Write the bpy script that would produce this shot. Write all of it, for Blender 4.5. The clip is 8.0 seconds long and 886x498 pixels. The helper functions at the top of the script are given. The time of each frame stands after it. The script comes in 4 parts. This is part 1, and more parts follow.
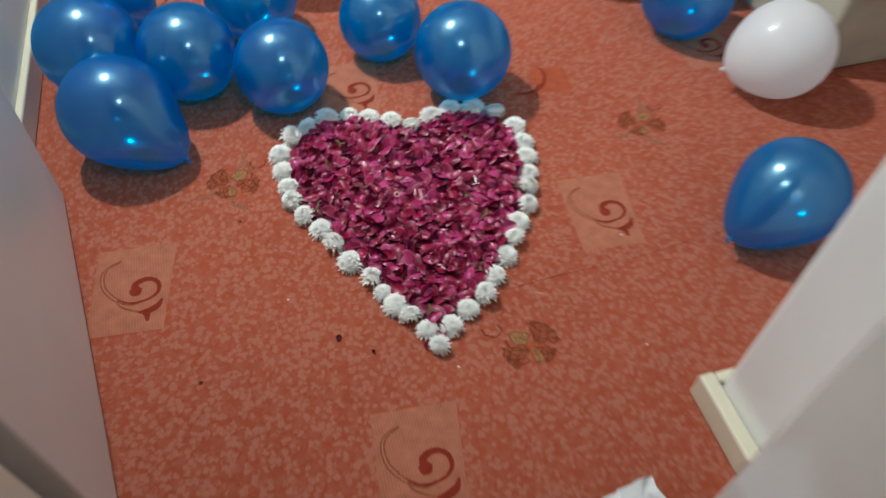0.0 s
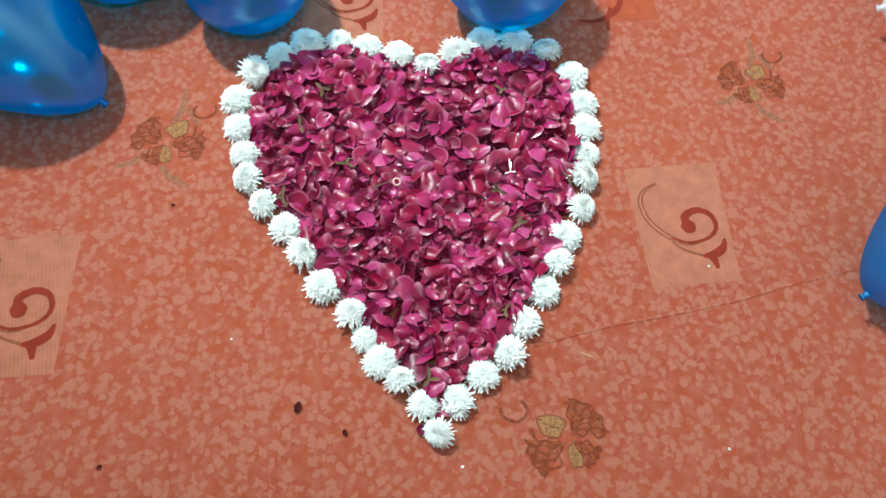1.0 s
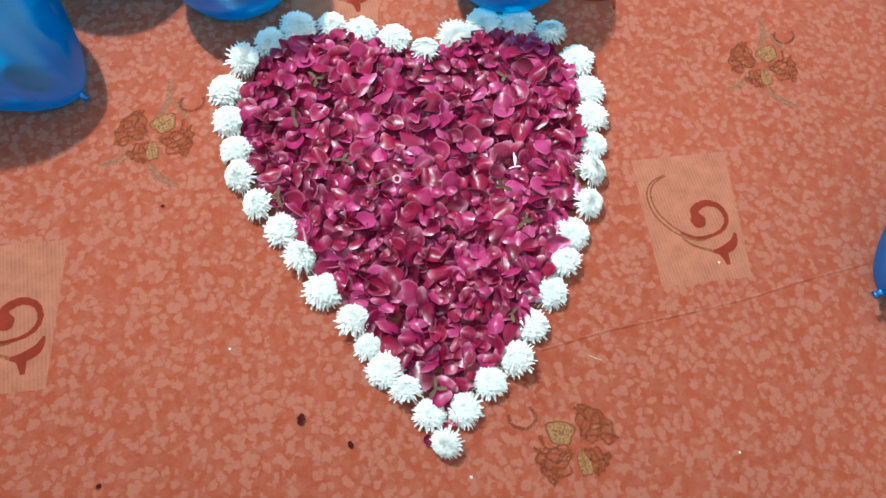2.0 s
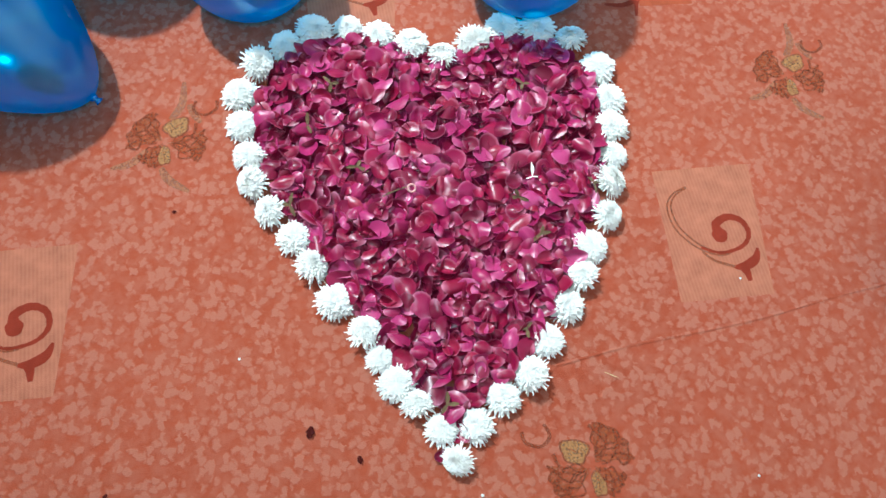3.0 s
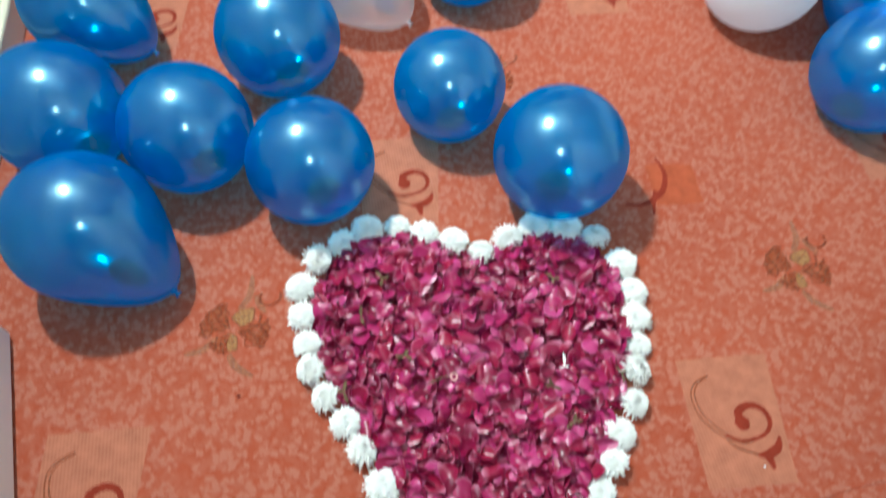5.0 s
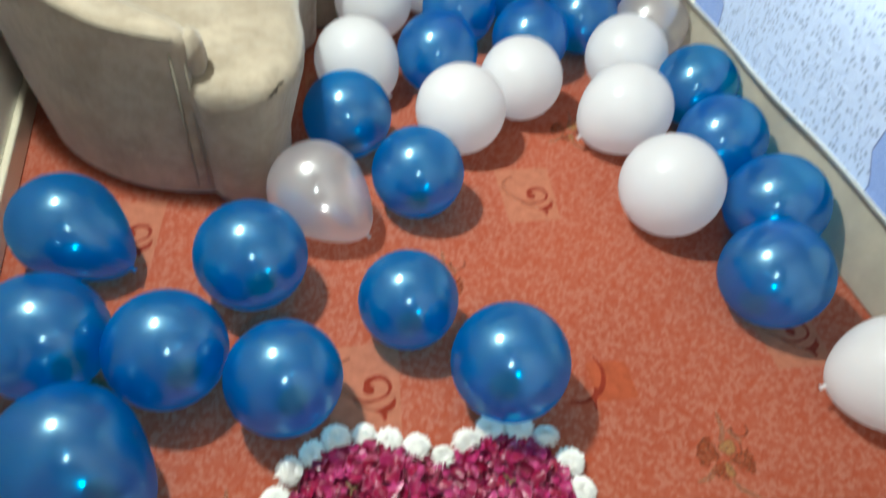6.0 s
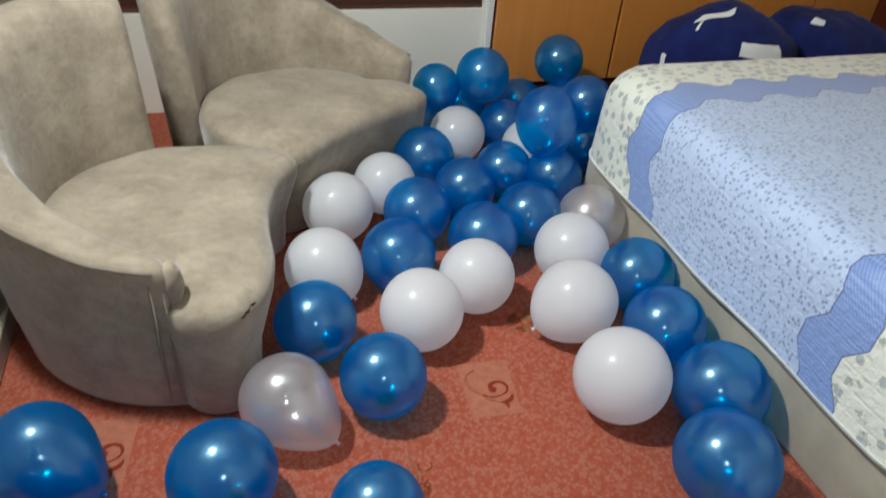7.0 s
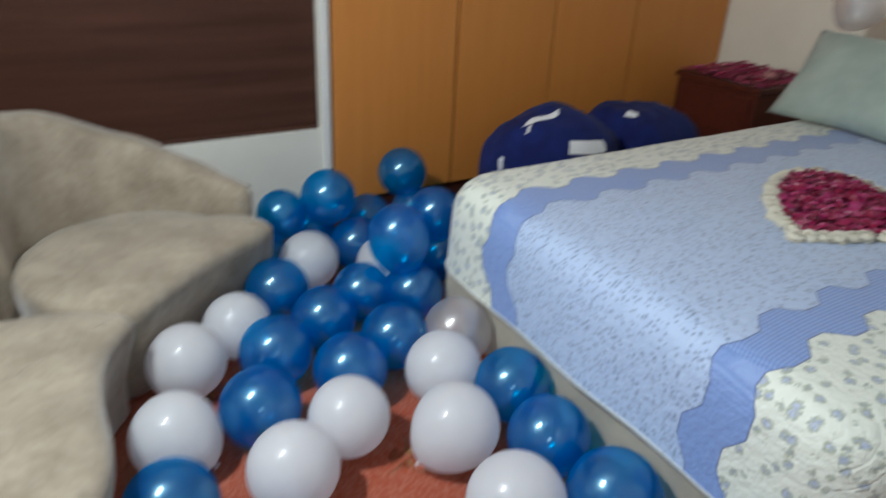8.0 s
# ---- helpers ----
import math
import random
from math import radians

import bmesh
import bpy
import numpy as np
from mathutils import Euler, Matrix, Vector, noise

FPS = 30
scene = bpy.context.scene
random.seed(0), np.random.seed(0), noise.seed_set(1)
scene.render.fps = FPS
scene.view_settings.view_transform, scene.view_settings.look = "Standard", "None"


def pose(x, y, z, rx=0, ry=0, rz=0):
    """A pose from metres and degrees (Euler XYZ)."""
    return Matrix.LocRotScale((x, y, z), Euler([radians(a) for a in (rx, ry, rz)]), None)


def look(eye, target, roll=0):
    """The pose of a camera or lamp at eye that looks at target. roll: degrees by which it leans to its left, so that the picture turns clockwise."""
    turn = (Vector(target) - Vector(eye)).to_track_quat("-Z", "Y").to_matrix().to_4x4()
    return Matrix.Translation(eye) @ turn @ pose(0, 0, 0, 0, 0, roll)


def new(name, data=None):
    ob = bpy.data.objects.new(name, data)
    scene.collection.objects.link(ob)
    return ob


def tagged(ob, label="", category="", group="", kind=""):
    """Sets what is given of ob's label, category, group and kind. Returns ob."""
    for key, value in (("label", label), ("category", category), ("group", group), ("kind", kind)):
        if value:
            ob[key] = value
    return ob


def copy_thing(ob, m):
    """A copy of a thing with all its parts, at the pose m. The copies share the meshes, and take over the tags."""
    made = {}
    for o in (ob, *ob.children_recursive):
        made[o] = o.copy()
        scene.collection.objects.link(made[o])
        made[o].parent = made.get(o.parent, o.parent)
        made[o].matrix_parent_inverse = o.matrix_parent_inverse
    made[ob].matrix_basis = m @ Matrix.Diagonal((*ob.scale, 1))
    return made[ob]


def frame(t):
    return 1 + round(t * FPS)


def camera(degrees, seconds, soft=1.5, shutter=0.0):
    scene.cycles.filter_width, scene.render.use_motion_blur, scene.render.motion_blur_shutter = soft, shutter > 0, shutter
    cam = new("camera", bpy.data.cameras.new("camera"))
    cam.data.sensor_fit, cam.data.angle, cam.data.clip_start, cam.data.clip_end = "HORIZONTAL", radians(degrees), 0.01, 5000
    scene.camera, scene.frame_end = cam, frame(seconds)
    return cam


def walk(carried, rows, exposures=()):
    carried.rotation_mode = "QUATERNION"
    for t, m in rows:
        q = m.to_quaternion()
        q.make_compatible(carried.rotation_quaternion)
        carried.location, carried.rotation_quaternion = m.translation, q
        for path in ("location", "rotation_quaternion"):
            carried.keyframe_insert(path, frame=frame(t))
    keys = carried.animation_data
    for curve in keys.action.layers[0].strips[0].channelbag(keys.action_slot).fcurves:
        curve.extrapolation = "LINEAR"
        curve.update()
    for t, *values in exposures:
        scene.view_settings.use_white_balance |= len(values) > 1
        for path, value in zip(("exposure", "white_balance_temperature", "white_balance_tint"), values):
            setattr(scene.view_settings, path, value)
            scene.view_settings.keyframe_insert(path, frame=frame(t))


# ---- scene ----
cam = camera(65.0, 8.0, soft=1.5, shutter=0.6)
PATH = [
    (0, (-0.207, -0.619, 1.094), (0.184, 0.574, -0.463), 2.6),
    (0.5, (-0.115, -0.338, 0.984), (0.146, 0.687, -0.714), 3.5),
    (1, (-0.079, -0.159, 0.911), (0.191, 0.664, -0.892), 7.2),
    (1.5, (-0.086, -0.102, 0.906), (0.206, 0.605, -0.942), 10.1),
    (3, (-0.082, -0.051, 0.895), (0.165, 0.632, -0.968), 9.0),
    (3.5, (-0.083, -0.047, 0.887), (0.147, 0.625, -0.983), 8.2),
    (4, (-0.074, -0.039, 0.887), (0.137, 0.607, -0.994), 7.8),
    (4.5, (-0.081, -0.018, 0.937), (0.117, 0.769, -0.89), 4.6),
    (4.7, (-0.087, -0.021, 0.97), (0.109, 0.882, -0.804), 2.9),
    (5.8, (-0.148, 0.03, 1.175), (0.273, 1.25, -0.353), 7.1),
    (6, (-0.145, 0.029, 1.208), (0.309, 1.321, -0.249), 6.8),
    (6.5, (-0.134, 0.033, 1.303), (0.406, 1.49, 0.043), 5.9),
    (7, (-0.138, 0.021, 1.372), (0.451, 1.572, 0.254), 4.9),
    (7.5, (-0.131, 0.039, 1.406), (0.562, 1.604, 0.37), 4.7),
    (8, (-0.077, 0.135, 1.416), (0.904, 1.651, 0.556), 2.8),
]
EXPOSURE = [
    (0, -0.32, 6000, 0),
    (0.5, 0.24, 5700, -15),
    (1.0, 0.39, 5400, -14),
    (3.5, 0.42, 5300, -9),
    (4.5, 0.32, 5350, -10),
    (6.0, 0.0, 6200, -4),
    (6.5, -0.40, 6250, -1),
    (7.0, -0.54, 6100, 2),
    (7.5, -0.63, 5960, 1),
    (8.0, -0.68, 5750, 2),
]
walk(cam, [(t, look(eye, target, roll)) for t, eye, target, roll in PATH], EXPOSURE)


# ---- light ----
world = bpy.data.worlds.new("world")
scene.world = world
world.use_nodes = True
world.node_tree.nodes["Background"].inputs[0].default_value = (0.6, 0.7, 0.8, 1)
world.node_tree.nodes["Background"].inputs[1].default_value = 0.02


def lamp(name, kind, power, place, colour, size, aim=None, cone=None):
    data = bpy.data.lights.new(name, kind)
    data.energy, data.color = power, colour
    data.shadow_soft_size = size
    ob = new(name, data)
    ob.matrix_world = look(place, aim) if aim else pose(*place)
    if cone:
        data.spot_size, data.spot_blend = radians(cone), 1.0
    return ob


LAMP, LAMP_AIM = (-0.66, 1.42, 2.30), (1.5, 1.45, 0.45)
lit = lamp("wall_lamp_light", "AREA", 84, LAMP, (1.0, 0.98, 0.95), 0.1, aim=LAMP_AIM)
lit.data.shape, lit.data.size = "DISK", 0.17
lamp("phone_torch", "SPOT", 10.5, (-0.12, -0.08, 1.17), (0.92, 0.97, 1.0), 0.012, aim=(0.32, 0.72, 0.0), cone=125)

# ---- materials ----


def material(name, build):
    m = bpy.data.materials.new(name)
    m.use_nodes = True
    build(Nodes(m.node_tree))
    return m


class Nodes:
    """Short names for building a node tree."""

    def __init__(self, tree):
        self.tree, self.shader = tree, tree.nodes["Principled BSDF"]
        self.out = tree.nodes["Material Output"]

    def add(self, kind, operation="", feature="", data_type="", blend_type="", bands_direction="", attribute_name="", use_clamp=False):
        node = self.tree.nodes.new(kind)
        if data_type:
            node.data_type = data_type
        if operation:
            node.operation = operation
        if feature:
            node.feature = feature
        if blend_type:
            node.blend_type = blend_type
        if bands_direction:
            node.bands_direction = bands_direction
        if attribute_name:
            node.attribute_name = attribute_name
        if use_clamp:
            node.use_clamp = True
        return node

    def link(self, a, b):
        self.tree.links.new(a, b)

    def put(self, socket, value):
        if hasattr(value, "links"):
            self.link(value, socket)
        else:
            socket.default_value = value

    def place(self):
        return self.add("ShaderNodeTexCoord").outputs["Object"]

    def scaled(self, vector, scale):
        node = self.add("ShaderNodeMapping")
        self.link(vector, node.inputs[0])
        node.inputs["Scale"].default_value = scale
        return node.outputs[0]

    def noise(self, vector, scale, detail=3.0, rough=0.55):
        node = self.add("ShaderNodeTexNoise")
        self.link(vector, node.inputs["Vector"])
        node.inputs["Scale"].default_value, node.inputs["Detail"].default_value = scale, detail
        node.inputs["Roughness"].default_value = rough
        return node.outputs[0]

    def cells(self, vector, scale, feature="F1"):
        node = self.add("ShaderNodeTexVoronoi", feature=feature)
        self.link(vector, node.inputs["Vector"])
        node.inputs["Scale"].default_value = scale
        return node

    def ramp(self, value, stops):
        node = self.add("ShaderNodeValToRGB")
        self.link(value, node.inputs[0])
        el = node.color_ramp.elements
        while len(el) < len(stops):
            el.new(0.5)
        for e, (at, colour) in zip(el, stops):
            e.position, e.color = at, (*colour, 1) if len(colour) == 3 else colour
        return node.outputs[0]

    def step(self, value, low, high):
        return self.ramp(value, [(low, (0, 0, 0)), (high, (1, 1, 1))])

    def mix(self, factor, a, b, blend="MIX"):
        node = self.add("ShaderNodeMix", data_type="RGBA", blend_type=blend)
        self.put(node.inputs[0], factor)
        for socket, v in ((node.inputs[6], a), (node.inputs[7], b)):
            self.put(socket, (*v, 1) if isinstance(v, tuple) and len(v) == 3 else v)
        return node.outputs[2]

    def math(self, kind, a, b=0.0, clamp=False):
        node = self.add("ShaderNodeMath", operation=kind, use_clamp=clamp)
        self.put(node.inputs[0], a)
        self.put(node.inputs[1], b)
        return node.outputs[0]

    def bump(self, height, strength, distance):
        node = self.add("ShaderNodeBump")
        self.link(height, node.inputs["Height"])
        node.inputs["Strength"].default_value, node.inputs["Distance"].default_value = strength, distance
        self.link(node.outputs[0], self.shader.inputs["Normal"])

    def set(self, **values):
        names = dict(colour="Base Color", rough="Roughness", metal="Metallic", coat="Coat Weight", coat_rough="Coat Roughness",
                     sheen="Sheen Weight", sheen_rough="Sheen Roughness", specular="Specular IOR Level", subsurface="Subsurface Weight",
                     transmission="Transmission Weight", alpha="Alpha", emit="Emission Strength", emit_colour="Emission Color", ior="IOR")
        for key, value in values.items():
            if isinstance(value, tuple) and len(value) == 3:
                value = (*value, 1)
            self.put(self.shader.inputs[names[key]], value)


def carpet_look(n):
    p = n.place()
    # angular pale flecks, some 8 mm across, between darker channels
    push = n.add("ShaderNodeTexNoise")
    n.link(p, push.inputs["Vector"])
    push.inputs["Scale"].default_value = 120
    bend = n.add("ShaderNodeVectorMath", operation="MULTIPLY_ADD")
    n.link(push.outputs["Color"], bend.inputs[0]), n.link(p, bend.inputs[2])
    bend.inputs[1].default_value = (0.016, 0.016, 0.0)
    cell = n.cells(bend.outputs[0], 94)
    pick = n.add("ShaderNodeSeparateColor")
    n.link(cell.outputs["Color"], pick.inputs[0])
    cluster = n.noise(p, 34, 2)
    chosen = n.step(n.math("ADD", pick.outputs[0], n.math("MULTIPLY", cluster, 0.8)), 0.50, 0.74)
    body = n.ramp(cell.outputs["Distance"], [(0.42, (1, 1, 1)), (0.68, (0, 0, 0))])
    blobs = n.math("MULTIPLY", chosen, body)
    soft = n.step(n.noise(p, 58, 2, 0.5), 0.42, 0.66)
    blobs = n.math("MAXIMUM", blobs, n.math("MULTIPLY", soft, 0.45))
    wide = n.noise(p, 2.2, 3)
    fibre = n.noise(p, 900, 2)
    base = n.mix(n.step(wide, 0.35, 0.7), (0.326, 0.067, 0.033), (0.368, 0.079, 0.039))
    light = n.mix(n.math("MULTIPLY", blobs, 0.53), base, (0.458, 0.202, 0.145))
    fleck = n.mix(n.math("MULTIPLY", n.step(fibre, 0.45, 0.75), 0.22), light, (0.30, 0.05, 0.02))
    n.set(colour=fleck, rough=0.95, sheen=0.05, sheen_rough=0.5, specular=0.06)
    n.bump(n.math("ADD", n.math("MULTIPLY", blobs, 0.5), fibre), 0.55, 0.003)


def motif_look(colour, stripe=0.0, thin=0.0):
    """Woven colour; where it is thin the ground pile shows between the threads."""
    def build(n):
        p = n.place()
        fibre = n.noise(p, 700, 2)
        worn = n.noise(p, 40, 3)
        dark = tuple(c * 0.72 for c in colour)
        c = n.mix(n.step(worn, 0.3, 0.7), dark, colour)
        if stripe:
            wave = n.add("ShaderNodeTexWave", bands_direction="X")
            n.link(p, wave.inputs[0])
            wave.inputs["Scale"].default_value, wave.inputs["Distortion"].default_value = 62, 0.6
            c = n.mix(n.math("MULTIPLY", wave.outputs[1], stripe), c, (0.54, 0.21, 0.125))
        n.set(colour=c, rough=0.95, specular=0.06, sheen=0.05)
        if thin:
            gaps = n.step(n.math("ADD", n.noise(p, 330, 3), n.math("MULTIPLY", worn, 0.6)), 0.66, 0.92)
            n.set(alpha=n.math("SUBTRACT", 1.0, n.math("MULTIPLY", gaps, thin)))
        n.bump(fibre, 0.5, 0.002)
    return build


def balloon_look(colour, edge, thin=0.0, tint=(1, 1, 1), pearl=0.0, coat=0.7, coat_rough=0.13, flake=0.45, skin_rough=0.34, gloss=0.11, glow=0.45, glint_rough=0.17, glow_colour=None):
    """Latex: a coloured skin with pearl flakes under gloss, more or less see-through."""
    def build(n):
        p = n.place()
        tone = n.mix(n.step(n.noise(p, 2.2, 3), 0.30, 0.70), edge, colour)
        random_tone = n.add("ShaderNodeObjectInfo").outputs["Random"]
        tone = n.mix(n.math("MULTIPLY", random_tone, 0.4), tone, tuple(c * (0.72 if thin else 0.93) for c in colour))
        n.set(colour=tone, rough=skin_rough, coat=coat, coat_rough=coat_rough, specular=0.5)
        n.bump(n.noise(p, 6, 2), 0.03, 0.004)
        skin = n.shader.outputs[0]
        if glow:
            through_light = n.add("ShaderNodeBsdfTranslucent")
            through_light.inputs[0].default_value = (*(glow_colour or tint), 1)
            halves = n.add("ShaderNodeMixShader")
            halves.inputs[0].default_value = glow
            n.link(skin, halves.inputs[1]), n.link(through_light.outputs[0], halves.inputs[2])
            skin = halves.outputs[0]
        if pearl:
            sheen = n.add("ShaderNodeBsdfGlossy")
            sheen.inputs["Color"].default_value = (*[0.22 + 0.68 * c for c in tint], 1)
            sheen.inputs["Roughness"].default_value = flake
            mixed = n.add("ShaderNodeMixShader")
            mixed.inputs[0].default_value = pearl
            n.link(skin, mixed.inputs[1]), n.link(sheen.outputs[0], mixed.inputs[2])
            skin = mixed.outputs[0]
        if thin:
            clear = n.add("ShaderNodeBsdfTransparent")
            smear = n.mix(n.noise(p, 4.0, 3), tuple(c * 0.93 for c in tint), tint)
            n.link(smear, clear.inputs[0])
            both = n.add("ShaderNodeMixShader")
            both.inputs[0].default_value = thin
            n.link(skin, both.inputs[1]), n.link(clear.outputs[0], both.inputs[2])
            glint = n.add("ShaderNodeBsdfGlossy")
            glint.inputs["Color"].default_value = (*[0.55 + 0.45 * c for c in tint], 1)
            glint.inputs["Roughness"].default_value = glint_rough
            twice = n.add("ShaderNodeMixShader")
            twice.inputs[0].default_value = gloss
            n.link(both.outputs[0], twice.inputs[1]), n.link(glint.outputs[0], twice.inputs[2])
            skin = twice.outputs[0]
        n.link(skin, n.out.inputs[0])
    return build


def suede_look(n):
    p = n.place()
    nap = n.noise(p, 7.5, 5, 0.62)
    small = n.noise(p, 38, 4)
    fine = n.noise(p, 420, 2)
    c = n.mix(n.step(nap, 0.36, 0.66), (0.288, 0.236, 0.174), (0.428, 0.360, 0.274))
    c = n.mix(n.math("MULTIPLY", n.step(small, 0.45, 0.7), 0.30), c, (0.19, 0.163, 0.123))
    brush = n.noise(n.scaled(p, (16, 34, 34)), 1.0, 7, 0.72)
    c = n.mix(n.math("MULTIPLY", n.step(brush, 0.50, 0.66), 0.38), c, (0.43, 0.385, 0.315))
    c = n.mix(n.math("MULTIPLY", n.step(n.noise(p, 22, 6, 0.7), 0.56, 0.70), 0.35), c, (0.185, 0.158, 0.118))
    n.set(colour=c, rough=0.88, sheen=0.55, sheen_rough=0.4, specular=0.15)
    # shallow wandering creases
    crease = n.math("ABSOLUTE", n.math("SUBTRACT", n.noise(n.scaled(p, (20, 30, 26)), 1.0, 5, 0.6), 0.5))
    crease = n.math("MINIMUM", n.math("MULTIPLY", crease, 9.0), 1.0)
    n.bump(n.math("ADD", n.math("MULTIPLY", crease, 0.22), n.math("ADD", n.math("MULTIPLY", small, 0.5), n.math("MULTIPLY", fine, 0.25))), 0.6, 0.006)


def cloth_look(colour, dark, weave=700, rough=0.9, sheen=0.2):
    def build(n):
        p = n.place()
        c = n.mix(n.step(n.noise(p, 9, 4), 0.35, 0.7), dark, colour)
        n.set(colour=c, rough=rough, sheen=sheen, specular=0.2)
        n.bump(n.noise(p, weave, 2), 0.3, 0.002)
    return build


def paint_look(colour, rough=0.6, coat=0.0):
    def build(n):
        p = n.place()
        dark = tuple(c * 0.9 for c in colour)
        c = n.mix(n.step(n.noise(p, 2.5, 5), 0.3, 0.75), dark, colour)
        n.set(colour=c, rough=rough, coat=coat, coat_rough=0.08)
        n.bump(n.noise(p, 120, 3), 0.12, 0.002)
    return build


def wood_look(light, dark, rough, along="Z", scale=9.0, grain=0.25):
    def build(n):
        p = n.place()
        stretch = {"Z": (scale * 3, scale * 3, scale * 0.16), "X": (scale * 0.16, scale * 3, scale * 3)}[along]
        v = n.scaled(p, stretch)
        broad = n.noise(v, 1.0, 6, 0.62)
        fine = n.noise(n.scaled(p, tuple(s * 7 for s in stretch)), 1.0, 3)
        rnd = n.add("ShaderNodeObjectInfo").outputs["Random"]
        c = n.mix(n.step(broad, 0.32, 0.68), dark, light)
        c = n.mix(n.math("MULTIPLY", fine, grain), c, dark)
        c = n.mix(n.math("MULTIPLY", rnd, 0.22), c, dark)
        n.set(colour=c, rough=rough, specular=0.4)
        n.bump(fine, 0.08, 0.001)
    return build


def quilt_look(n):
    p = n.place()
    sep = n.add("ShaderNodeSeparateXYZ")
    n.link(p, sep.inputs[0])
    x, y, z = sep.outputs
    along = n.math("SUBTRACT", x, z)
    flat = n.add("ShaderNodeCombineXYZ")
    n.link(along, flat.inputs[0]), n.link(y, flat.inputs[1]), n.link(n.math("MULTIPLY", z, 0.35), flat.inputs[2])
    v = flat.outputs[0]
    # scalloped edges of the band, one wave every 0.225 m
    crest = n.math("MULTIPLY", n.math("SINE", n.math("ADD", n.math("MULTIPLY", along, 27.9), 1.44)), 1.4)
    wave = n.math("MULTIPLY", n.math("MAXIMUM", n.math("MINIMUM", crest, 1.0), -1.0), 0.023)
    lean = n.math("MULTIPLY", n.math("SUBTRACT", z, 0.56), 0.28)
    yw = n.math("ADD", y, wave)
    yf = n.math("SUBTRACT", yw, n.math("MINIMUM", lean, 0.0))
    yf = n.math("ADD", yf, n.math("MULTIPLY", n.math("MINIMUM", lean, 0.0), 0.1))

    def between(value, low, high):
        a = n.math("GREATER_THAN", value, low)
        return n.math("MULTIPLY", a, n.math("LESS_THAN", value, high))

    near, far = between(yw, 0.792, 0.917), between(yf, 1.710, 1.852)
    inner = n.math("MULTIPLY", n.math("GREATER_THAN", yw, 0.917), n.math("LESS_THAN", yf, 1.710))
    band = n.math("MAXIMUM", near, far)
    # outer border: cream with blue roses and olive leaves
    turn = n.add("ShaderNodeVectorMath", operation="ADD")
    n.link(p, turn.inputs[0])
    smear = n.add("ShaderNodeTexNoise")
    n.link(p, smear.inputs["Vector"])
    smear.inputs["Scale"].default_value = 30
    smear2 = n.add("ShaderNodeVectorMath", operation="SCALE")
    n.link(smear.outputs["Color"], smear2.inputs[0])
    smear2.inputs["Scale"].default_value = 0.014
    n.link(smear2.outputs[0], turn.inputs[1])
    w = turn.outputs[0]
    spray = n.cells(w, 29)
    ragged = n.math("ADD", spray.outputs["Distance"], n.math("MULTIPLY", n.math("SUBTRACT", n.noise(p, 150, 2), 0.5), 0.55))
    is_spray = n.ramp(ragged, [(0.33, (1, 1, 1)), (0.43, (0, 0, 0))])
    is_rose = n.ramp(ragged, [(0.20, (1, 1, 1)), (0.29, (0, 0, 0))])
    cream = n.mix(n.noise(p, 60, 3), (0.70, 0.72, 0.64), (0.80, 0.815, 0.74))
    green = n.mix(n.step(n.noise(p, 110, 2), 0.40, 0.60), (0.31, 0.33, 0.20), (0.20, 0.25, 0.22))
    rose = n.mix(n.step(n.noise(p, 200, 3), 0.40, 0.62), (0.15, 0.20, 0.42), (0.45, 0.51, 0.70))
    border = n.mix(n.math("MULTIPLY", is_spray, 0.72), cream, n.mix(is_rose, green, rose))
    # middle: pale blue strewn with small grey-blue sprigs
    sprig = n.cells(w, 68)
    is_sprig = n.ramp(sprig.outputs["Distance"], [(0.22, (1, 1, 1)), (0.42, (0, 0, 0))])
    pick2 = n.add("ShaderNodeSeparateColor")
    n.link(sprig.outputs["Color"], pick2.inputs[0])
    is_sprig = n.math("MULTIPLY", is_sprig, n.math("GREATER_THAN", pick2.outputs[1], 0.05))
    pale = n.mix(n.noise(v, 45, 4), (0.40, 0.495, 0.725), (0.51, 0.605, 0.80))
    middle = n.mix(n.math("MULTIPLY", is_sprig, 0.66), pale, (0.12, 0.155, 0.28))
    # band: blue check
    cx = n.math("SINE", n.math("MULTIPLY", along, 620.0))
    cy = n.math("SINE", n.math("MULTIPLY", n.math("SUBTRACT", y, z), 620.0))
    check = n.math("MULTIPLY", n.math("ADD", n.math("ADD", cx, cy), 2.0), 0.25)
    blue = n.mix(n.step(check, 0.15, 0.85), (0.155, 0.25, 0.56), (0.28, 0.38, 0.68))
    c = n.mix(inner, border, middle)
    c = n.mix(band, c, blue)
    # dark piping along the four scalloped seams
    seams = None
    for value, at in ((yw, 0.792), (yw, 0.917), (yf, 1.710), (yf, 1.852)):
        s = n.math("LESS_THAN", n.math("ABSOLUTE", n.math("SUBTRACT", value, at)), 0.0022)
        seams = s if seams is None else n.math("MAXIMUM", seams, s)
    c = n.mix(n.math("MULTIPLY", seams, 0.7), c, (0.06, 0.08, 0.22))
    n.set(colour=c, rough=0.52, sheen=0.3, specular=0.5)
    puff = n.noise(n.scaled(p, (60, 42, 60)), 1.0, 3)
    # rows of quilting stitches
    row = n.math("ABSOLUTE", n.math("SINE", n.math("MULTIPLY", along, math.pi / 0.045)))
    row = n.math("MINIMUM", n.math("MULTIPLY", row, 3.0), 1.0)
    n.bump(n.math("ADD", puff, n.math("MULTIPLY", row, 0.16)), 0.6, 0.011)


